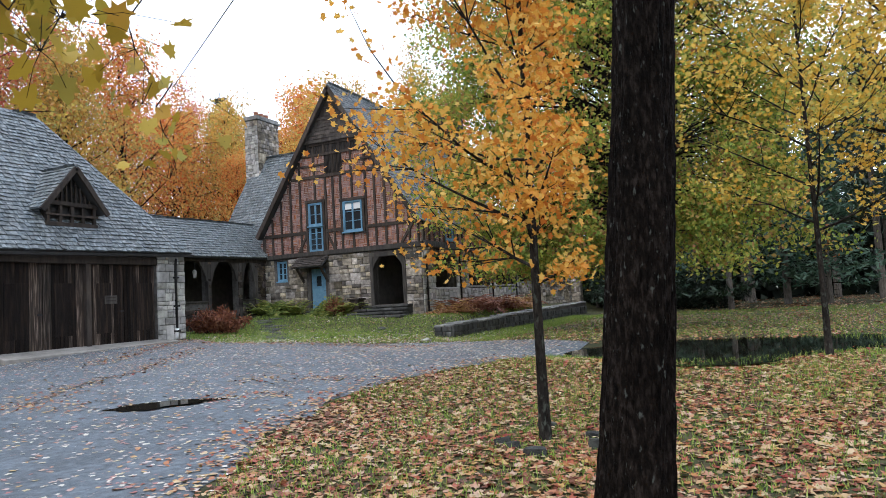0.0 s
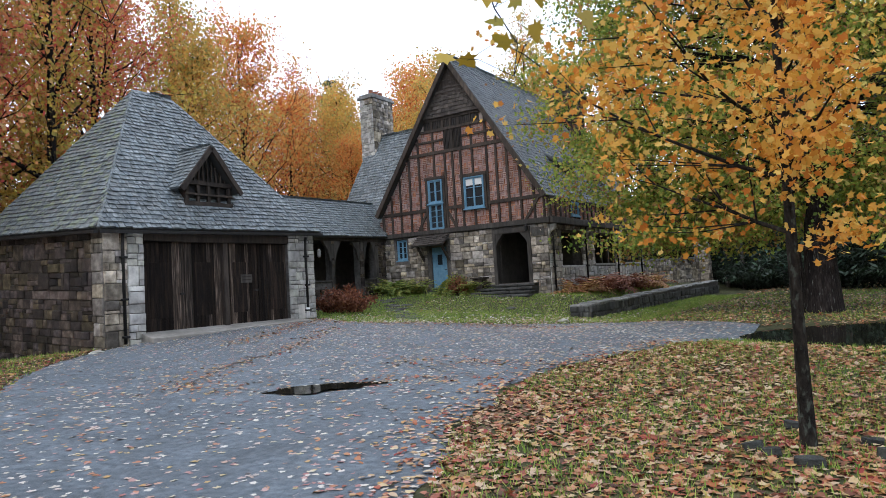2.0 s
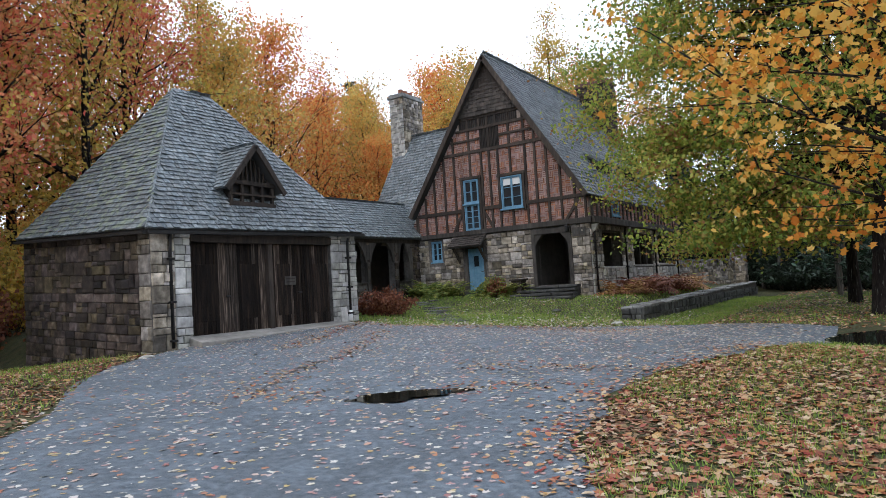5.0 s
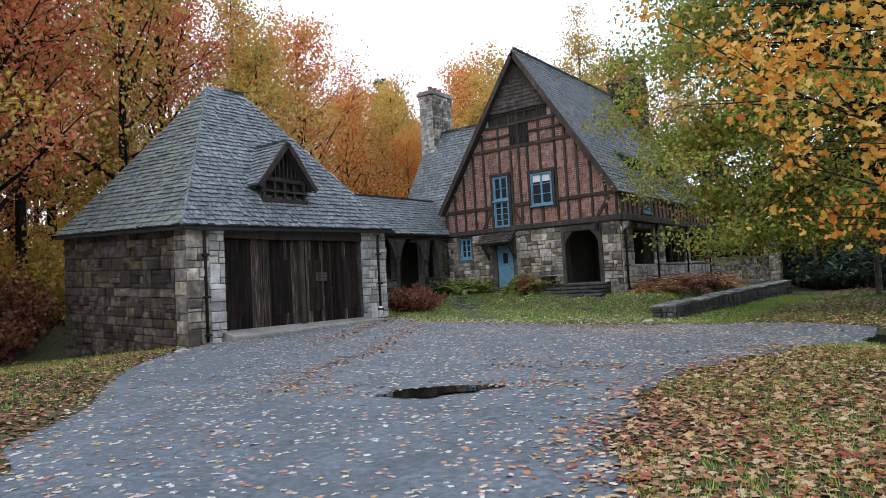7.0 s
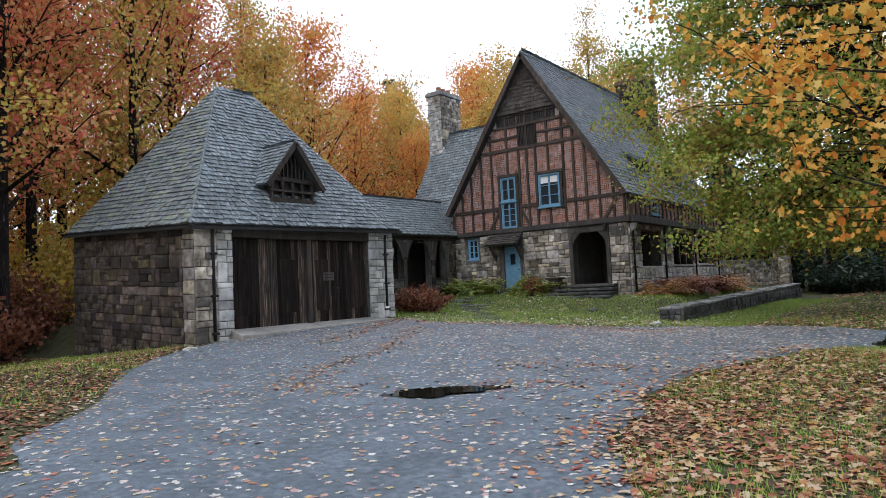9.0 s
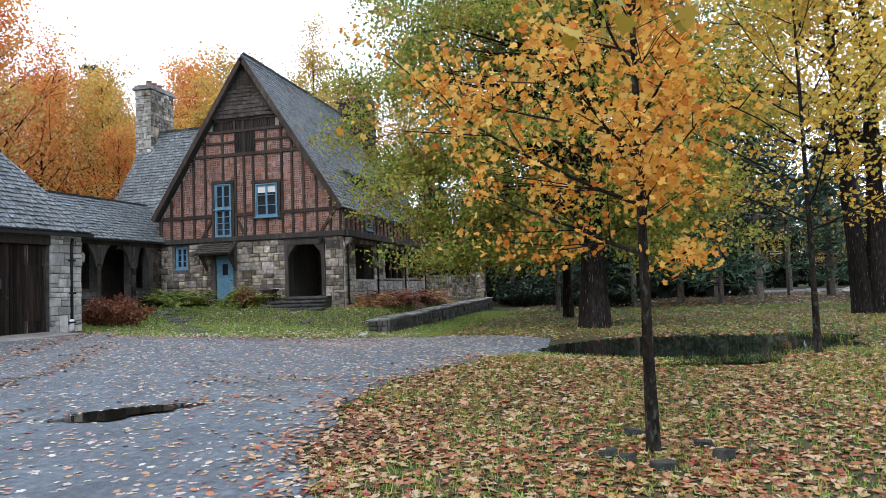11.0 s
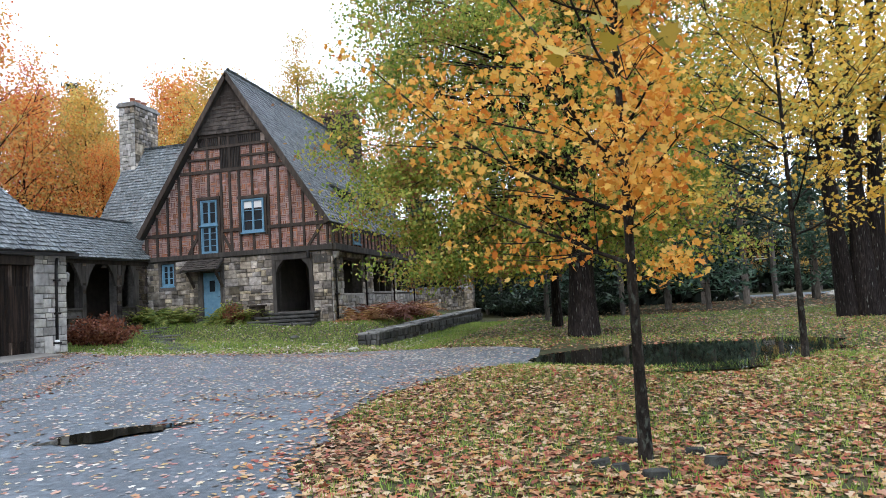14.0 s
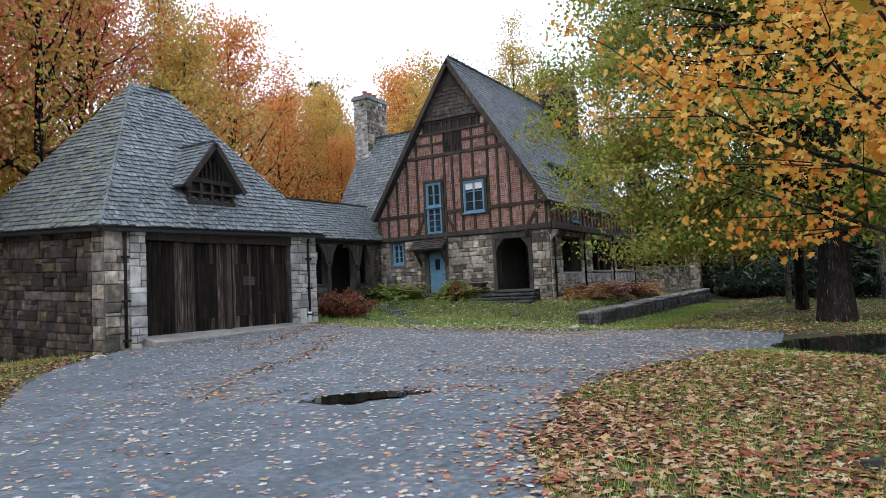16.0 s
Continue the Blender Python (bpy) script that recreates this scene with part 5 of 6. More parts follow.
# the spreading tree by the garden wall
def spread_crown(seed, base, trunk_top, radius, centre, radii, low, clumps, per, size):
    """A broad crown: limbs curve from the trunk to clumps of leaves spread through a wide dome."""
    rng, nr = random.Random(seed), np.random.RandomState(seed)
    trunk, wood, cen = Shape(), Shape(), []
    n = 12
    pts = [Vector((0.25 * math.sin(2.2 * i / n), 0.15 * math.sin(3 * i / n), trunk_top * i / n - (0.3 if i == 0 else 0))) for i in range(n + 1)]
    trunk.tube(pts, [radius * (1.4 if i == 0 else 1.1 if i == 1 else 1) * (1 - 0.8 * (i / n) ** 1.2) for i in range(n + 1)], 18, 0.05, rng)
    b, c = Vector(base), Vector(centre)
    made = 0
    while made < clumps:
        d = Vector((rng.uniform(-1, 1), rng.uniform(-1, 1), rng.uniform(-1, 1)))
        e3 = 2.6 if d.z < 0.1 else 1.9
        k = abs(d.x) ** e3 + abs(d.y) ** e3 + abs(d.z) ** e3
        if not 0.18 < k < 1:
            continue
        tip = Vector((c.x + d.x * radii[0], c.y + d.y * radii[1], c.z + d.z * radii[2])) - b
        if tip.z < low:
            continue
        made += 1
        f = min(0.95, max(0.22, 0.2 + 0.55 * (tip.z - 1) / trunk_top))
        p = pts[int(f * n)]
        side = Vector((rng.uniform(-0.6, 0.6), rng.uniform(-0.6, 0.6), 0))
        path = [p, p.lerp(tip, 0.35) + Vector((0, 0, 0.7)) + side * 0.5, p.lerp(tip, 0.7) + Vector((0, 0, 0.65)) + side, tip]
        ln = (tip - p).length
        wood.tube(path, [0.02 + 0.007 * ln, 0.012 + 0.004 * ln, 0.012, 0.004], 5)
        away = (tip - p).normalized()
        for j in range(4):
            q = tip + Vector((rng.gauss(0, 0.7), rng.gauss(0, 0.7), rng.gauss(-0.1, 0.3)))
            wood.tube([path[2].lerp(tip, 0.5), q], [0.009, 0.003], 3)
            cen.append(nr.normal(0, 1, (per // 4, 3)) * (0.5, 0.5, 0.24) + np.array(q))
    return trunk, wood, np.concatenate(cen)


tree("spreading_tree", "old broad tree with turning green leaves over the lawn", (-3.36, 23.4, gz(-3.36, 23.4)),
     spread_crown(13, (-3.36, 23.4, 0.4), 16.0, 0.42, (-4.7, 24.9, 9.8), (6.9, 4.4, 8.4), 2.4, 330, 480, 0.2),
     BARK, L_GREEN, TUFT, 0.13, 3, tilt=0.5)
tree("lawn_sapling", "thin dark tree standing behind the broad tree", (-4.6, 30.0, gz(-4.6, 30.0)),
     grow(14, 13.0, 0.2, 0.3, 4.5, 26, 9, 10, 0.35, rise=0.1, steep=(0.1, 0.7)), BARK, L_GREEN, OVAL, 0.18, 4, tilt=0.5)
# the fused trunks further off
tw3 = thing("triple_tree", "three fused dark trunks of an old yellow maple", "tree")
for k, (dx, dy, sd, rr, ln) in enumerate(((-0.45, 0.1, 17, 0.34, (-0.05, 0.0)), (0.08, -0.05, 18, 0.4, (0.0, 0.02)), (0.48, 0.15, 19, 0.34, (0.05, -0.02)))):
    tr, wd, ce = grow(sd, 17.0, rr, 0.3, 6.5, 16, 10, 17, 0.4, lean=ln, rise=0.2, steep=(0.1, 0.7), trunk_sides=14, bark_wob=0.06)
    off = Matrix.Translation((dx, dy, 0))
    for nm, sh in (("trunk", tr), ("limbwork", wd)):
        ob = part(nm, sh, BARK, tw3, smooth=True, fix=False)
        ob.matrix_local = off
        if nm == "limbwork":
            ob["kind"] = "stuff"
    nr = np.random.RandomState(sd)
    ob = part("crown", cloud_mesh("crown", TUFT, ce, 0.18 * nr.uniform(0.7, 1.25, len(ce)), nr, L_YELLOW, tilt=0.5), L_YELLOW, tw3)
    ob.matrix_local = off
tw3.matrix_basis = pose(6.9, 28.8, gz(6.9, 28.8), 0, 0, 0)


# the dark trunk close by, with low hanging sprays of leaves
def near_tree():
    t = thing("old_maple", "thick dark-barked old maple trunk with lichen on wet bark", "tree")
    rng, nr = random.Random(77), np.random.RandomState(77)
    bx, by = -0.9, 4.6
    z0 = gz(bx, by)
    s = Shape()
    n, sides = 190, 132
    for i in range(n + 1):
        z = -0.3 + i * 9.3 / n
        f = max(0.0, z)
        r = 0.238 - 0.012 * f + 0.16 * math.exp(-max(0, z) * 4.2)
        cx, cy = bx + 0.115 * f - 0.004 * f * f, by - 0.035 * f
        for j in range(sides):
            w = 2 * math.pi * j / sides
            cw, sw2 = math.cos(w), math.sin(w)
            ridge = 0.03 * noise.noise((cw * 2.2 + 7, sw2 * 2.2, z * 0.5))
            warp = 1.3 * noise.noise((cw * 2, sw2 * 2, z * 1.4)) + 0.5 * noise.noise((cw * 5, sw2 * 5, z * 4))
            ridge += 0.017 * abs(math.sin(w * 15 + 3.2 * warp)) ** 0.7 + 0.012 * noise.noise((cw * 17, sw2 * 17, z * 4.5)) + 0.006 * noise.noise((cw * 40, sw2 * 40, z * 14)) - 0.012
            rr = r + ridge
            s.v.append((cx + rr * math.cos(w), cy + rr * math.sin(w), z0 + z))
    for i in range(n):
        for j in range(sides):
            s.f.append((i * sides + j, i * sides + (j + 1) % sides, (i + 1) * sides + (j + 1) % sides, (i + 1) * sides + j))
    part("trunk", s, BARK_OLD, t, smooth=True, fix=False)
    wood, cen = Shape(), []
    top = Vector((bx + 0.55, by - 0.2, z0 + 5.2))
    for tip in ((-2.3, 2.0, 3.15), (-2.68, 2.55, 2.98), (-1.86, 1.28, 3.1), (-3.5, 1.62, 3.15)):
        tip = Vector(tip)
        mid = top.lerp(tip, 0.55) + Vector((0, 0, 0.75))
        pts = [top, top.lerp(mid, 0.5) + Vector((0, 0, 0.25)), mid, mid.lerp(tip, 0.6) + Vector((0, 0, 0.12)), tip]
        wood.tube(pts, [0.02, 0.012, 0.007, 0.004, 0.002], 6)
    part("limbwork", wood, BARK_Y, t, smooth=True, fix=False)["kind"] = "stuff"
    sprays = [((-2.3, 2.02, 2.86), 0.13, 17), ((-2.67, 2.5, 2.66), 0.16, 15), ((-1.86, 1.28, 2.76), 0.15, 46), ((-1.72, 1.1, 2.78), 0.13, 20), ((-3.5, 1.62, 2.8), 0.13, 10)]
    twig = Shape()
    for c, sp, k in sprays:
        pts = nr.normal(0, 1, (k, 3)) * (sp, sp, sp * 0.75) + np.array(c)
        cen.append(pts)
        stem = [Vector(c) + Vector((0.05 * math.sin(5 * i), 0.04 * math.cos(4 * i), 0.34 - 0.13 * i)) for i in range(5)]
        twig.tube(stem, [0.004, 0.0034, 0.0028, 0.0022, 0.0015], 5)
        for p in pts:
            p = Vector(p)
            q = min(stem, key=lambda k: (k - p).length)
            twig.tube([q, q.lerp(p, 0.5) + Vector((0, 0, 0.025)), p], [0.0016, 0.0013, 0.001], 3)
    part("twigwork", twig, BARK_Y, t, fix=False)["kind"] = "stuff"
    cen = np.concatenate(cen)
    part("leafage", cloud_mesh("leafage", MAPLE, cen, 0.1 * nr.uniform(0.7, 1.2, len(cen)), nr, L_HANG, tilt=0.75, bend=0.25), L_HANG, t)["kind"] = "stuff"


near_tree()


# woods: a few kinds, each grown once and then repeated
def pine(seed, height, radius, bare, reach, mat, per=5, size=0.6, label="tall dark pine with bare lower trunk"):
    rng, nr = random.Random(seed), np.random.RandomState(seed)
    t = thing("pine_tree", label, "tree", group="pines round the lawn")
    tr, wd = Shape(), Shape()
    tr.tube([(0, 0, -0.3), (0.02, 0, height * 0.3), (0, 0.04, height * 0.7), (0.02, 0, height)], [radius * 1.15, radius, radius * 0.55, 0.02], 9, 0.04, rng)
    cen, z = [], height * bare
    while z < height - 0.3:
        f = (z - height * bare) / (height * (1 - bare))
        for k in range(5):
            az = rng.uniform(0, 6.283)
            ln = reach * (1 - f) ** 0.8 * rng.uniform(0.7, 1.1) + 0.25
            pts = limb(wd, rng, (0, 0, z), (math.cos(az), math.sin(az), 0.12 - 0.25 * (1 - f)), ln, 0.012 + 0.008 * ln, 0.004, 3, 0.3, 0.08, 3)
            for q in pts[1:]:
                cen.append(nr.normal(0, 1, (per, 3)) * (0.3, 0.3, 0.1) * (0.5 + 0.2 * ln) + np.array(q))
        z += height * 0.033 * rng.uniform(0.7, 1.3)
    for k in range(10):
        az, zz = rng.uniform(0, 6.283), height * bare * rng.uniform(0.25, 1)
        limb(wd, rng, (0, 0, zz), (math.cos(az), math.sin(az), 0.1), rng.uniform(0.5, 1.6), 0.018, 0.004, 3, 0, 0.1, 4)
    part("trunk", tr, BARK_G, t, smooth=True, fix=False)
    part("limbwork", wd, BARK, t, fix=False)["kind"] = "stuff"
    cen = np.concatenate(cen)
    part("crown", cloud_mesh("crown", SPRAY, cen, size * nr.uniform(0.6, 1.2, len(cen)), nr, mat, tilt=0.35), mat, t)
    return t


KINDS = {
    "red": tree("red_maple", "tall wood-edge maple with russet red leaves", (-33, 12, gz(-33, 12)), grow(31, 20, 0.24, 0.25, 7.0, 30, 11, 11, 0.5, rise=0.35, steep=(0.2, 1.0), top_shrink=0.32), BARK, L_RED, TUFT, 0.185, 31, group="autumn woods"),
    "orange": tree("orange_maple", "tall wood-edge maple with bright orange leaves", (-36, 30, gz(-36, 30)), grow(32, 17, 0.2, 0.2, 6.6, 30, 11, 11, 0.5, rise=0.25, steep=(0.1, 0.9), top_shrink=0.36), BARK, L_ORANGE, TUFT, 0.185, 32, group="autumn woods"),
    "mix": tree("mixed_maple", "tall thin tree with sparse yellow and green leaves", (-31, 6, gz(-31, 6)), grow(33, 21, 0.24, 0.2, 6.2, 30, 10, 10, 0.5, rise=0.45, steep=(0.3, 1.1), top_shrink=0.32), BARK, L_MIX, TUFT, 0.185, 33, group="autumn woods"),
    "yellow": tree("yellow_maple", "wood-edge maple with golden yellow leaves", (-30, 44, gz(-30, 44)), grow(34, 15, 0.18, 0.15, 6.0, 30, 11, 11, 0.5, rise=0.2, steep=(0.1, 0.9), top_shrink=0.42), BARK, L_MAPLE_Y, TUFT, 0.185, 34, group="autumn woods"),
    "pine": pine(41, 19, 0.22, 0.3, 3.6, L_PINE),
    "bluepine": pine(42, 13, 0.2, 0.12, 3.6, L_BLUEPINE, 8, 0.55, "white pine with soft blue-green boughs"),
    "spruce": pine(43, 20, 0.2, 0.06, 3.0, L_PINE, 6, 0.55, "dark pointed spruce among the maples"),
}


def put(kind, x, y, s=1.0, turn=0.0):
    copy_thing(KINDS[kind], Matrix.Translation((x, y, gz(x, y))) @ Matrix.Rotation(turn, 4, "Z") @ Matrix.Scale(s, 4))


KINDS["pine"].matrix_basis = pose(14, 72, gz(14, 72))
KINDS["bluepine"].matrix_basis = pose(1.5, 46, gz(1.5, 46))
KINDS["spruce"].matrix_basis = pose(-55, 50, gz(-55, 50))
rng = random.Random(400)
# behind and beside the garage
for x, y, k, s in ((-29, 9.5, "red", 0.95), (-30.5, 15, "mix", 0.95), (-29.5, 2.5, "orange", 0.85), (-34, 19, "red", 0.95), (-31, 22.5, "yellow", 0.9), (-38, 8, "orange", 1.0), (-37, 15, "mix", 1.0),
                   (-33, -1, "mix", 0.95), (-40, 23, "red", 1.0), (-36, 25, "mix", 0.85), (-42, 15, "orange", 1.05), (-44, 4, "red", 1.1), (-38, 0, "yellow", 1.1), (-27, 5.5, "mix", 0.8), 
                   (-25, -3, "yellow", 0.9), (-30, -8, "red", 1.0), (-40, -8, "orange", 1.1),
                   (-33.5, 9.5, "spruce", 0.55), (-41, 11.5, "spruce", 0.8), (-46, 18, "orange", 1.0), (-49, 12, "spruce", 1.0), (-47, 24, "mix", 1.0), (-52, 19, "yellow", 1.15), (-44, 9, "orange", 0.8), (-35.5, 11, "orange", 0.6), (-38.5, 18.5, "yellow", 0.7)):
    put(k, x, y, s * rng.uniform(0.95, 1.05), rng.uniform(0, 6.28))
# behind the walkway and the house
for x, y, k, s in ((-38, 36, "orange", 0.85), (-43, 42, "red", 0.85), (-34, 42, "yellow", 0.75), (-40, 49, "yellow", 0.95), (-33, 52, "orange", 0.95), (-47, 34, "red", 1.0), (-52, 44, "orange", 1.05), (-36, 60, "orange", 1.15),
                   (-28, 58, "yellow", 1.1), (-30, 66, "spruce", 1.0), (-44, 58, "yellow", 1.2), (-22, 64, "mix", 0.9), (-15, 68, "mix", 0.95), (-51, 55, "spruce", 1.15), (-48, 47, "spruce", 1.0), (-8, 72, "mix", 1.0), (-27, 54, "mix", 1.05), (-44, 43.5, "spruce", 0.95), (-38, 53.5, "spruce", 0.9), (-37.5, 41, "yellow", 1.05), (-42, 46, "yellow", 1.15), (-33, 37, "orange", 0.6), (-47, 52, "yellow", 1.2), (-36, 50, "orange", 1.1), (-31, 48, "yellow", 1.15), (-39, 55, "orange", 1.2), (-27, 62, "orange", 1.2),
                   ):
    put(k, x, y, s * rng.uniform(0.95, 1.05), rng.uniform(0, 6.28))
# round the lawn to the right
for x, y, k, s in ((-4, 50, "pine", 0.85), (5, 55, "pine", 0.95), (-1, 58, "pine", 1.0), (9, 60, "pine", 1.0), (-5, 56, "pine", 0.95), (3, 64, "pine", 1.0), (8, 80, "pine", 1.1), (22, 86, "pine", 1.15), (30, 82, "pine", 1.1), (38, 78, "pine", 1.1),
                   (46, 74, "pine", 1.1), (54, 66, "pine", 1.1), (17, 92, "yellow", 0.8), (12, 52, "bluepine", 0.85), (-5, 44, "bluepine", 0.8), (27, 92, "pine", 1.2), (35, 90, "pine", 1.2), (45, 86, "pine", 1.2), (60, 60, "pine", 1.1),
                   (20, 80, "yellow", 0.6), (26, 76, "mix", 0.5), (50, 56, "yellow", 0.9), (34, 68, "yellow", 0.75), (16, 44, "yellow", 0.95), (24, 50, "mix", 0.9), (0, 70, "pine", 1.1), 
                   (-5.5, 36.5, "spruce", 0.62), (-1.5, 41, "spruce", 0.75), (3.5, 43, "bluepine", 0.75), (-0.5, 52, "pine", 0.9), (7, 50, "pine", 0.9), (10, 66, "pine", 1.1), (-11, 50.5, "spruce", 0.65), (-13.5, 54, "spruce", 0.78), (-8.5, 53, "spruce", 0.65), (-6, 49, "spruce", 0.55), (-16, 52, "spruce", 0.66), (-9.5, 47.8, "spruce", 0.5), (-11.5, 56, "spruce", 0.75), (-6.5, 54.5, "spruce", 0.8), (9, 70, "pine", 1.0), (40, 50, "mix", 1.0), (64, 46, "mix", 1.0), (16, 37, "yellow", 0.95)):
    put(k, x, y, s * rng.uniform(0.95, 1.05), rng.uniform(0, 6.28))
# far woods that close the place
nr = np.random.RandomState(55)
n = 26000
an = nr.uniform(0, 2 * np.pi, n)
dist = 95 + 30 * nr.uniform(0, 1, n)
hh = nr.uniform(0, 1, n) ** 0.8 * (13 + 4 * np.sin(an * 23) + 3 * np.sin(an * 61 + 1) + 2 * np.sin(an * 131))
fx, fy2 = -5 + dist * np.sin(an), 25 + dist * np.cos(an)
right = (fx > -20) & (fy2 > 25)
for msk, mt, nm, lb in ((right, L_PINE, "far_pines", "dark pine woods far behind the lawn"), (~right, L_MIX, "far_woods", "autumn woods far behind the house")):
    c = np.stack([fx, fy2, hh], 1)[msk]
    ob = part(nm, cloud_mesh(nm, TUFT, c, 2.6 * nr.uniform(0.6, 1.3, len(c)), nr, mt, tilt=0.5), mt)
    tagged(ob, lb, "woods", kind="stuff")

# thicket under the pines at the lawn's far edge, shade put into near-black needles
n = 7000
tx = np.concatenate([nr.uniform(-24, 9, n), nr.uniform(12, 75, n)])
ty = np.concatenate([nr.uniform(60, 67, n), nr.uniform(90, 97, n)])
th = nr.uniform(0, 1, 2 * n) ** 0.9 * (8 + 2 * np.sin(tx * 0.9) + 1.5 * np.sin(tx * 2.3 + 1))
ob = part("pine_thicket", cloud_mesh("pine_thicket", TUFT, np.stack([tx, ty, th + 0.3], 1), 1.1 * nr.uniform(0.5, 1.3, 2 * n), nr, L_YEW_SHADE, tilt=0.5), L_YEW_SHADE)
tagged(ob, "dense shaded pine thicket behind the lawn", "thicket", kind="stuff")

# ---- low plants ----
def fern(name, label, x, y, n, length, mat, seed, spread=0.15, category="fern", group="", up=0.9):
    t = thing(name, label, category, group=group, at=(x, y, gz(x, y)))
    rng, s = random.Random(seed), Shape()
    for i in range(n):
        az, el, ln = rng.uniform(0, 6.283), rng.uniform(0.5, 1.4) * up, length * rng.uniform(0.6, 1.15)
        bx, by = rng.gauss(0, spread), rng.gauss(0, spread)
        d = Vector((math.cos(az), math.sin(az), 0))
        sd = Vector((-d.y, d.x, 0))
        p, k = Vector((bx, by, -0.02)), 8
        spine = [p]
        for j in range(k):
            e2 = el - 1.5 * j / k
            p = p + (d * math.cos(e2) + Vector((0, 0, math.sin(e2)))) * ln / k
            spine.append(p)
        for j in range(1, k):
            w = ln * 0.2 * math.sin(math.pi * (j + 0.6) / (k + 0.8)) + 0.01
            for sg in (-1, 1):
                a, b = spine[j], spine[j + 1]
                s.add([a, a.lerp(b, 0.75), a.lerp(b, 0.9) + sd * sg * w + Vector((0, 0, -0.3 * w))], [(0, 1, 2)])
    part("fronds", s, mat, t, fix=False)["kind"] = "stuff"
    return t


def bush(name, label, x, y, rx, ry, h, n, mat, seed, size=0.09, category="bush", outline=OVAL, up=None):
    t = thing(name, label, category, at=(x, y, gz(x, y)))
    rng, nr = random.Random(seed), np.random.RandomState(seed)
    st, cen = Shape(), []
    for i in range(46):
        az, r = rng.uniform(0, 6.283), math.sqrt(rng.random())
        tip = Vector((rx * r * math.cos(az), ry * r * math.sin(az), h * (1 - 0.55 * r * r) * rng.uniform(0.7, 1.08)))
        a = Vector((tip.x * 0.3, tip.y * 0.3, -0.03))
        m = a.lerp(tip, 0.6) + Vector((0, 0, 0.1 * h))
        st.tube([a, m, tip], [0.012, 0.007, 0.003], 4)
        k = n // 46
        f = nr.uniform(0.25, 1.05, (k, 1))
        cen.append(np.array(a) * (1 - f) + np.array(tip) * f + nr.normal(0, 0.085, (k, 3)) * (1, 1, 0.8) * max(0.6, h))
    part("stemwork", st, TIMBER, t, fix=False)["kind"] = "stuff"
    cen = np.concatenate(cen)
    cen[:, 2] = np.maximum(cen[:, 2], 0.02)
    part("foliage", cloud_mesh("foliage", outline, cen, size * nr.uniform(0.6, 1.3, len(cen)), nr, mat, tilt=0.6), mat, t)["kind"] = "stuff"
    return t


bush("rust_bush", "rust-brown low bush beside the walkway", -19.9, 20.9, 1.35, 1.2, 1.05, 3600, L_RUST, 301, 0.11)
bush("yew_bush", "dark evergreen bush behind the terrace pillar", -7.6, 47.5, 3.4, 2.2, 2.3, 7000, L_YEW_SHADE, 302, 0.22, outline=SPRAY)
bush("yew_bush", "dark evergreen bush under the lawn trees", -3.5, 43.0, 3.0, 2.2, 2.2, 7000, L_YEW_SHADE, 303, 0.22, outline=SPRAY)
for i, (x, y, h, mt) in enumerate(((-28.8, 8.2, 2.6, L_RUST), (-28.0, 4.2, 3.2, L_RUST), (-30.5, 1.0, 4.0, L_RUST), (-27.0, -1.5, 3.0, L_RUST), (-32.0, 12.5, 4.2, L_MIX), (-33.5, 5.5, 4.6, L_RUST), (-36.5, 0.5, 5.0, L_RUST), (-37.0, 10.0, 5.2, L_RUST), (-32.5, -5.5, 4.8, L_RUST), (-40, 4.5, 5.5, L_RUST), (-31.0, 10.2, 3.4, L_RUST), (-34.5, 13.5, 4.6, L_MIX), (-37.5, 12.0, 5.0, L_ORANGE), (-30.2, 7.0, 2.6, L_YEW_SHADE))):
    bush("understory_bush", "autumn undergrowth at the wood edge beside the garage", x, y, 2.3, 2.3, h, 5200, mt, 370 + i, 0.16, outline=TUFT, category="undergrowth")
# Added near-black bushes stand in for the dark space under the trees.
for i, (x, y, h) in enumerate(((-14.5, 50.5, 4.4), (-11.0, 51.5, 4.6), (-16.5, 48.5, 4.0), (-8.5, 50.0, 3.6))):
    bush("yew_hedge", "added near-black foliage standing for the dark space under trees behind the terrace wall", x, y, 2.6, 1.6, h, 8000, L_YEW_SHADE, 350 + i, 0.26, outline=SPRAY, category="hedge")
for i, (x, y) in enumerate(((-12.9, 29.4), (-12.8, 31.0), (-12.7, 32.6), (-12.9, 34.2), (-12.6, 30.3), (-12.5, 33.4))):
    fern("dry_fern", "rust-coloured dry fern clump below the porch", x, y, 52, 1.3, L_RUST, 310 + i, 0.3, group="dry ferns", up=1.0)
for i, (x, y) in enumerate(((-12.5, 35.6), (-12.4, 36.8), (-12.7, 37.9), (-12.9, 28.3))):
    fern("tan_fern", "tan feathery fern clump beside the porch wall", x, y, 46, 1.35, L_TAN, 320 + i, 0.25, group="tan ferns")
rng = random.Random(330)
for i in range(13):
    x = -22.6 + i * 0.42 + rng.uniform(-0.15, 0.15)
    if -20.2 < x < -19.1:
        continue
    fern("fern", "green and yellowing fern clump along the house wall", x, HY - rng.uniform(0.5, 1.2), 34, 1.1, L_FERN, 331 + i, 0.18, group="ferns by the house", up=1.1)
bush("shrub", "thin leafy shrub beside the entrance steps", -18.3, 26.7, 0.6, 0.45, 1.0, 900, L_FERN, 345, 0.1)
bush("shrub", "dry brown shrub beside the blue door", -17.9, 26.4, 0.5, 0.4, 0.9, 700, L_RUST, 346, 0.1)


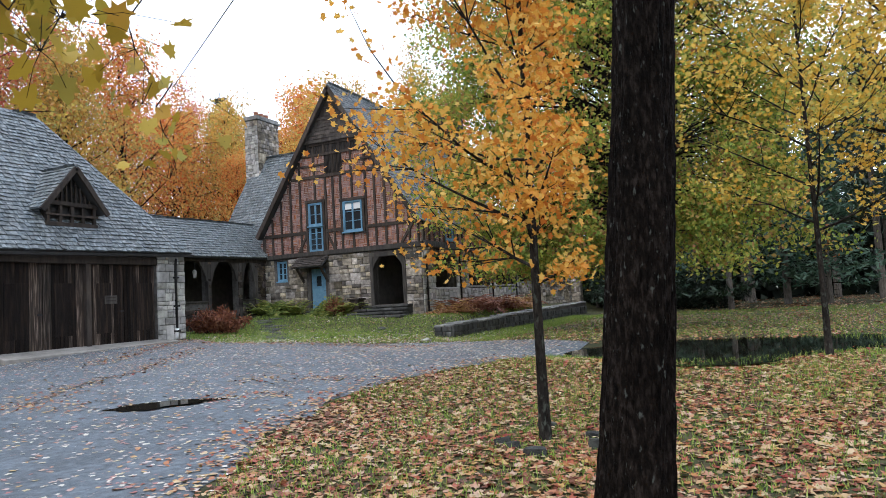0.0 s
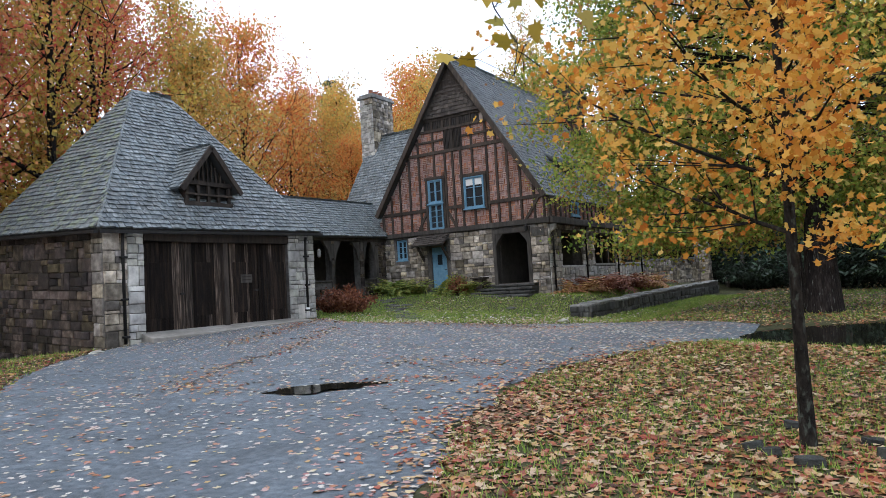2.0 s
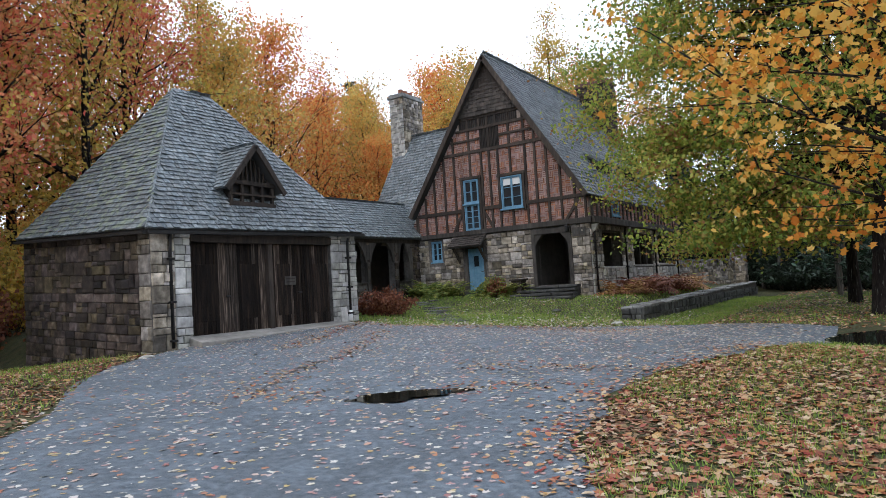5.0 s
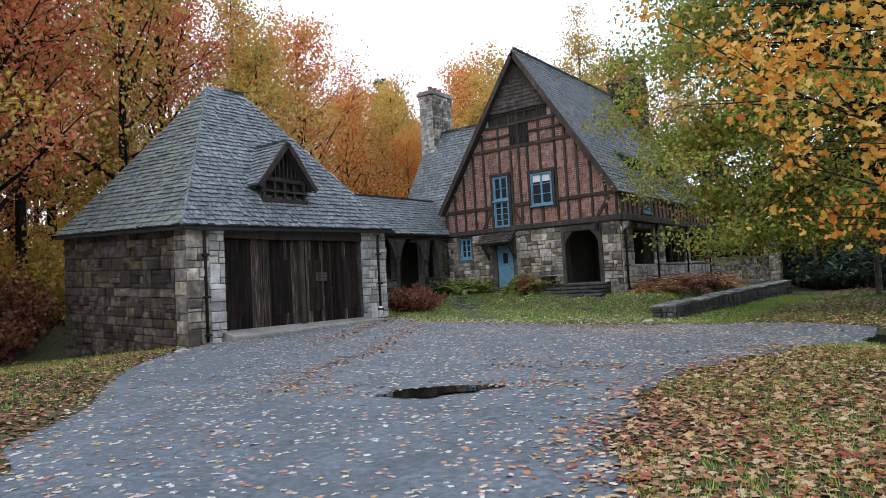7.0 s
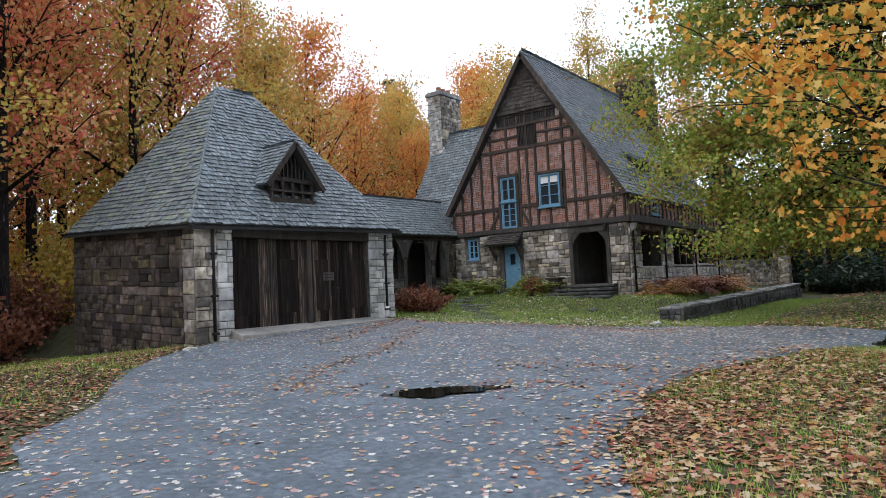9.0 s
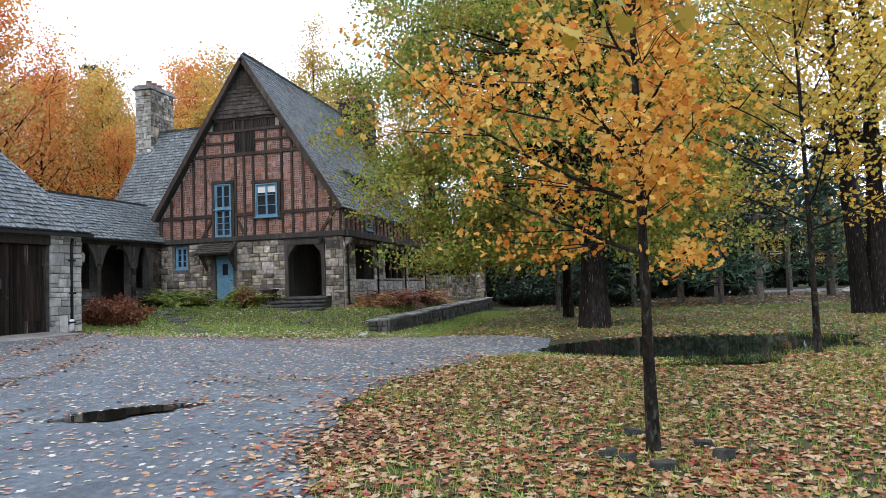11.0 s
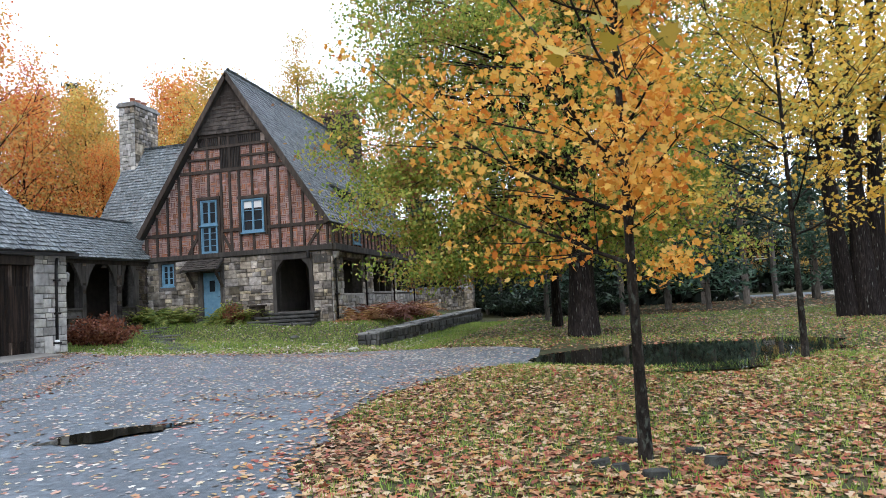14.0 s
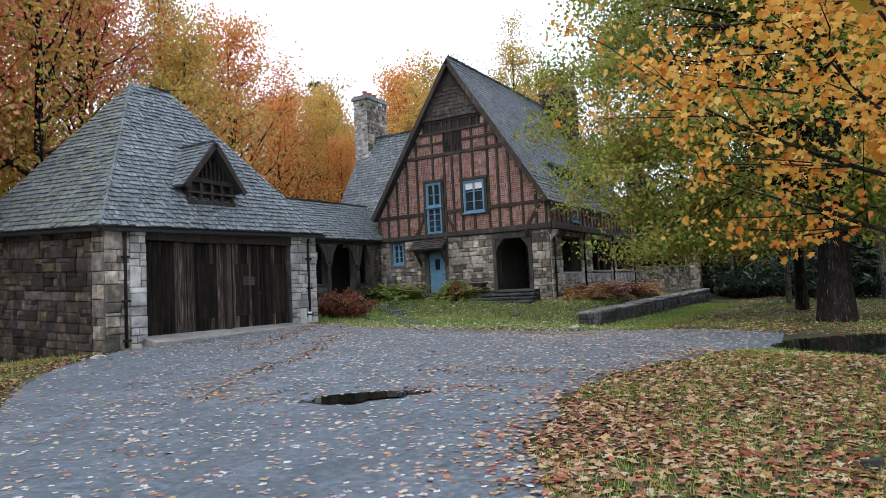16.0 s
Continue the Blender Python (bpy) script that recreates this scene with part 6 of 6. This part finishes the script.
# stones round the young maple, stray stones on the lawn
def rock(x, y, r, seed, mat=FLAG, label="dark grey edging stone half buried in leaves", group="stones round the maple", flat=0.6):
    rg, s = random.Random(seed), Shape()
    bm = bmesh.new()
    bmesh.ops.create_icosphere(bm, subdivisions=2, radius=1)
    o = Vector((rg.uniform(-9, 9), rg.uniform(-9, 9), rg.uniform(-9, 9)))
    for v in bm.verts:
        k = 1 + 0.35 * noise.noise(v.co * 1.1 + o)
        v.co = Vector((v.co.x * r * 1.2 * k, v.co.y * r * 0.85 * k, v.co.z * r * flat * k))
    me = bpy.data.meshes.new("rock")
    bm.to_mesh(me)
    bm.free()
    ob = part("rock", me, mat)
    me.materials.clear()
    me.materials.append(mat)
    ob.matrix_basis = pose(x, y, gz(x, y) + r * flat * 0.35, 0, 0, rg.uniform(0, 360))
    return tagged(ob, label, "stone", group=group)


def edging(x, y, lx, ly, h, turn, seed):
    """A split slab of stone with broken corners, half sunk in the leaves."""
    rg, sh = random.Random(seed), Shape()
    rim = [(-0.5, -0.32), (-0.2, -0.5), (0.35, -0.46), (0.5, -0.1), (0.42, 0.42), (-0.05, 0.5), (-0.46, 0.34)]
    low = [(a * lx * rg.uniform(0.95, 1.15), b * ly * rg.uniform(0.95, 1.15), -0.06) for a, b in rim]
    top = [(a * 0.88, b * 0.88, h * rg.uniform(0.8, 1.15)) for a, b, c in low]
    sh.add(low + top, [tuple(range(7, 14))] + [(i, (i + 1) % 7, 7 + (i + 1) % 7, 7 + i) for i in range(7)])
    ob = part("edging_stone", sh, EDGING, bevel=0.008)
    ob.matrix_basis = pose(x, y, gz(x, y), rg.uniform(-6, 6), rg.uniform(-6, 6), turn)
    return tagged(ob, "dark grey split edging stone half buried in leaves", "stone", group="stones round the maple")


for i, (x, y, lx, ly, h, turn) in enumerate(((-2.58, 8.4, 0.24, 0.15, 0.07, 5), (-2.86, 7.5, 0.2, 0.14, 0.075, 30), (-2.68, 7.36, 0.18, 0.12, 0.07, -10), (-2.36, 7.16, 0.27, 0.15, 0.07, 8), (-1.9, 8.0, 0.2, 0.12, 0.06, -12), (-1.76, 7.56, 0.22, 0.16, 0.1, 20))):
    edging(x, y, lx, ly, h, turn, 500 + i)
rock(-10.5, 20.8, 0.2, 510, STONE_L, "pale flat stone at the edge of the driveway", "lawn stones", 0.4)
rock(-13.8, 23.6, 0.2, 511, FLAG, "dark flat stone lying in the grass", "lawn stones", 0.4)
rock(-18.15, 9.75, 0.22, 512, STONE_L, "pale flat stone by the garage corner", "lawn stones", 0.25)
for i, (x, y) in enumerate(((13, 61), (15.5, 60), (18, 59.6), (20.5, 60), (9, 63), (6.5, 64))):
    rock(x, y, 0.55, 520 + i, STONE_L, "grey boulder along the road edge", "road boulders", 0.6)
sp = thing("signpost", "plain wooden signpost with a small board by the road", "signpost", at=(10.6, 58, gz(10.6, 58)))
part("post", Shape().box((-0.09, -0.09, -0.2), (0.09, 0.09, 3.6)), OAK, sp, bevel=0.015)
part("board", Shape().box((-1.3, -0.14, 3.1), (-0.2, -0.1, 3.6)), OAK, sp, bevel=0.01)
for zz in (3.22, 3.4):
    part("text_bar", Shape().box((-1.2, -0.146, zz), (-0.3, -0.141, zz + 0.08)), STONE_L, sp)
po = thing("wooden_post", "bare wooden post standing at the lawn edge", "post", at=(12.6, 55, gz(12.6, 55)))
part("post", Shape().tube([(0, 0, -0.2), (0.02, 0, 3.7)], [0.16, 0.13], 8), BARK_G, po)

# garden path of worn flags across the grass
rng = random.Random(350)
path = thing("garden_path", "worn mossy stone path across the grass to the walkway", "path", kind="structure")
for i in range(26):
    f = i / 25
    x, y = -15.6 - 5.2 * f + rng.uniform(-0.45, 0.45), 18.9 + 6.4 * f + rng.uniform(-0.3, 0.3)
    me = BLOCKS[FLAG][i % 5]
    ob = new("flagstone", me)
    ob.parent = path
    ob.matrix_local = Matrix.Translation((x, y, gz(x, y) - 0.01)) @ Matrix.Rotation(radians(90), 4, "X") @ Matrix.Diagonal((rng.uniform(0.4, 0.7), 0.05, rng.uniform(0.35, 0.6), 1))


# ---- fallen leaves and grass ----
def scatter(name, label, n, box, keep, size, mat, outline, seed, tilt=0.3, lift=0.012, bend=0.25):
    nr = np.random.RandomState(seed)
    x, y = nr.uniform(box[0], box[2], n), nr.uniform(box[1], box[3], n)
    ok = [i for i in range(n) if keep(x[i], y[i], nr)]
    c = np.array([(x[i], y[i], gz(x[i], y[i]) + lift + 0.012 * nr.rand()) for i in ok])
    ob = part(name, cloud_mesh(name, outline, c, size * nr.uniform(0.6, 1.3, len(c)), nr, mat, tilt=tilt, normal_up=True, bend=bend), mat)
    return tagged(ob, label, "leaves", kind="stuff")


def clump(x, y, s=0.8):
    return 0.5 + 0.5 * noise.noise((x * s, y * s, 3.0))


in_drive = area(DRIVE)
wet = lambda x, y, k=1.0: ((x - POOL[0]) * 0.93 + (y - POOL[1]) * 0.36) ** 2 / 17 + (-(x - POOL[0]) * 0.36 + (y - POOL[1]) * 0.93) ** 2 / 8.5 < k
built = lambda x, y: (x < -18.9 and 10.4 < y < 18.4) or (x < -13.9 and y > 27.5) or (x < -22.9 and y > 18)
edge = [along(RIGHT_EDGE, i * 0.25) for i in range(4, 37)]
near_edge = lambda x, y: min((x - a) ** 2 + (y - b) ** 2 for a, b in edge)
scatter("lawn_leaves", "thick scatter of red, yellow and tan fallen maple leaves on the lawn", 66000, (-7, -2.5, 10, 15),
        lambda x, y, r: not in_drive(x, y) and r.rand() < 0.25 + 0.95 * clump(x, y), 0.094, L_FALLEN, MAPLE_S, 601)
scatter("lawn_leaves", "scatter of fallen leaves on the lawn round the pool", 36000, (-9, 15, 16, 34),
        lambda x, y, r: not in_drive(x, y) and not wet(x, y, 0.75) and x > -9 and r.rand() < 0.3 + 0.8 * clump(x, y, 0.4), 0.1, L_FALLEN, OVAL, 602)
scatter("lawn_leaves", "fallen leaves far over the lawn", 26000, (-9, 34, 60, 72),
        lambda x, y, r: r.rand() < 0.2 + 0.9 * clump(x, y, 0.25), 0.17, L_FALLEN, TUFT, 603)
scatter("drive_leaves", "pale fallen leaves scattered on the damp asphalt", 38000, (-19, -5, -1, 21),
        lambda x, y, r: in_drive(x, y) and r.rand() < 0.3 + 0.6 * clump(x, y, 0.5), 0.082, L_PALE, MAPLE_S, 604, 0.09, 0.019, 0.1)
def from_line(x, y, line):
    """The squared distance from a broken line."""
    best = 1e9
    for (ax, ay), (bx, by) in zip(line, line[1:]):
        dx, dy = bx - ax, by - ay
        f = max(0.0, min(1.0, ((x - ax) * dx + (y - ay) * dy) / (dx * dx + dy * dy)))
        best = min(best, (x - ax - f * dx) ** 2 + (y - ay - f * dy) ** 2)
    return best


SEAM = [(-11.7, 7.7), (-12.2, 8.3), (-13.0, 9.8), (-13.1, 11.2), (-14.6, 13.8), (-15.6, 15.4)]
DRIFT = [(-9.0, 9.2), (-7.6, 9.7)], [(-9.4, 11.0), (-7.6, 11.1)], [(-15.5, 12.0), (-17.6, 16.4)], [(-11.9, 7.6), (-10.6, 7.7)]
crack = Shape()
for i in range(41):
    f = i / 40 * 3.6
    k = min(int(f), len(SEAM) - 2)
    x = SEAM[k][0] + (SEAM[k + 1][0] - SEAM[k][0]) * (f - k) + 0.05 * math.sin(7 * f) + 0.03 * math.sin(19 * f)
    y = SEAM[k][1] + (SEAM[k + 1][1] - SEAM[k][1]) * (f - k)
    w = 0.04 + 0.035 * math.sin(4.1 * f) ** 2
    crack.v += [(x - w, y, gz(x, y) + 0.027), (x + w, y, gz(x, y) + 0.027)]
crack.f = [(2 * i, 2 * i + 1, 2 * i + 3, 2 * i + 2) for i in range(40)]
tagged(part("asphalt_crack", crack, DECK), "dark broken seam in the asphalt", "crack", kind="structure")
scatter("drive_leaves", "fallen leaves gathered along the driveway edges and seams", 42000, (-19, 2, -4, 21),
        lambda x, y, r: in_drive(x, y) and r.rand() < 0.75 * math.exp(-near_edge(x, y) / 0.35) + 0.5 * math.exp(-from_line(x, y, SEAM) / 0.12) + max(0.55 * math.exp(-from_line(x, y, d) / 0.14) for d in DRIFT) + 0.6 * math.exp(-((y - 17.6 - 0.12 * (x + 16) * (x > -13)) / 0.7) ** 2) * (x < -9), 0.085, L_FALLEN, OVAL, 605, 0.25, 0.03)
scatter("drive_leaves", "tan and pink fallen leaves thick on the far driveway", 15000, (-18.5, 8.5, -5, 20.5),
        lambda x, y, r: in_drive(x, y) and r.rand() < (0.35 + 0.5 * clump(x, y, 0.9)) * smooth01((y - 8.5) / 4), 0.085, L_PALE, OVAL, 610, 0.09, 0.019, 0.1)
scatter("leaf_litter", "brown and russet leaf litter pressed into the lawn", 104000, (-7, -2.5, 10, 17),
        lambda x, y, r: not in_drive(x, y) and not wet(x, y) and r.rand() < 1.9 * clump(x, y, 0.7) - 0.5 + 0.7 * math.exp(-near_edge(x, y) / 1.8), 0.085, L_LITTER, TUFT, 608, 0.25, 0.004)
scatter("leaf_litter", "brown leaf litter on the verge beside the garage", 38000, (-33, -2, -8, 10.3),
        lambda x, y, r: not in_drive(x, y) and x < -9, 0.09, L_LITTER, TUFT, 609, 0.25, 0.004)
scatter("verge_leaves", "drift of tan fallen leaves beside the garage", 27000, (-33, -2, -8, 10.3),
        lambda x, y, r: not in_drive(x, y) and x < -9 and r.rand() < 0.75, 0.09, L_FALLEN, OVAL, 606)
scatter("grass_leaves", "yellow leaves lying in the grass before the house", 12000, (-19, 17, -9, 28),
        lambda x, y, r: not in_drive(x, y) and not built(x, y) and r.rand() < 0.12 + 0.8 * math.exp(-((y - 0.55 * (x + 16.4) * (x > -13) - 18.0) / 1.3) ** 2) + 0.2 * clump(x, y), 0.11, L_PALE, OVAL, 607)


def turf(name, label, n, box, keep, height, seed, mat=L_GRASS):
    nr = np.random.RandomState(seed)
    x, y = nr.uniform(box[0], box[2], n), nr.uniform(box[1], box[3], n)
    p = np.array([(a, b, gz(a, b) - 0.005) for a, b in zip(x, y) if keep(a, b, nr)])
    k = len(p)
    az, h, w = nr.uniform(0, 6.283, k), height * nr.uniform(0.5, 1.3, k), height * 0.11
    side = np.stack([np.cos(az), np.sin(az), 0 * az], 1) * w
    tip = np.stack([nr.normal(0, 0.4, k) * h, nr.normal(0, 0.4, k) * h, h], 1)
    v = np.stack([p - side, p + side, p + tip], 1).reshape(-1, 3)
    me = bpy.data.meshes.new(name)
    me.vertices.add(3 * k)
    me.vertices.foreach_set("co", v.ravel())
    me.loops.add(3 * k)
    me.loops.foreach_set("vertex_index", np.arange(3 * k))
    me.polygons.add(k)
    me.polygons.foreach_set("loop_start", np.arange(k) * 3)
    me.update(calc_edges=True)
    return tagged(part(name, me, mat), label, "grass", kind="stuff")


turf("grass", "short green grass before the house", 70000, (-22, 17.2, -8, 40), lambda x, y, r: not in_drive(x, y) and not built(x, y), 0.09, 701)
turf("grass", "thin grass among the fallen leaves", 125000, (-7, -2.5, 9, 16), lambda x, y, r: not in_drive(x, y) and r.rand() < 1.5 * clump(x, y, 0.6) - 0.15, 0.075, 702)
turf("grass", "rough grass round the pool and under the trees", 45000, (-9, 15, 14, 40), lambda x, y, r: not in_drive(x, y) and not wet(x, y) and r.rand() < 1.2 * clump(x, y, 0.4), 0.1, 703)
turf("grass", "rough grass beside the garage", 12000, (-26, 2, -14, 10.3), lambda x, y, r: not in_drive(x, y) and r.rand() < clump(x, y, 0.6), 0.1, 704)

# ---- the stones of the walls ----
stones(fw, front, GY0, 11.12, 0.35, GT + 0.08, [], STONE_H, 201, (0.16, 0.3), (0.3, 0.5), limit=60)
stones(fw, front, 11.12, 11.62, 0.5, GT + 0.08, [], STONE_L, 202, (0.12, 0.3), (0.25, 0.55), 60)
stones(fw, front, 17.06, GY1, 0.5, GT + 0.08, [], STONE_L, 203, (0.12, 0.3), (0.25, 0.55), 120)
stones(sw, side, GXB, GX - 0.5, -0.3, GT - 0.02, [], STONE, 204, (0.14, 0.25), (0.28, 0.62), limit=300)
stones(sw, side, GX - 0.5, GX, 0.2, GT - 0.02, [], STONE_H, 208, (0.16, 0.3), (0.35, 0.7), limit=60)
stones(sf, face, HX0, HX1, 0.9, JET - 0.16, [(a - 0.12, b + 0.12, c - 0.05, e2 + 0.1) for a, b, c, e2 in holes_f], STONE_H, 205, (0.12, 0.3), (0.2, 0.6), 300)
stones(se, east, HY, HYB, 0.7, JET - 0.18, holes_e, STONE_L, 206, (0.12, 0.26), (0.25, 0.6), 300)
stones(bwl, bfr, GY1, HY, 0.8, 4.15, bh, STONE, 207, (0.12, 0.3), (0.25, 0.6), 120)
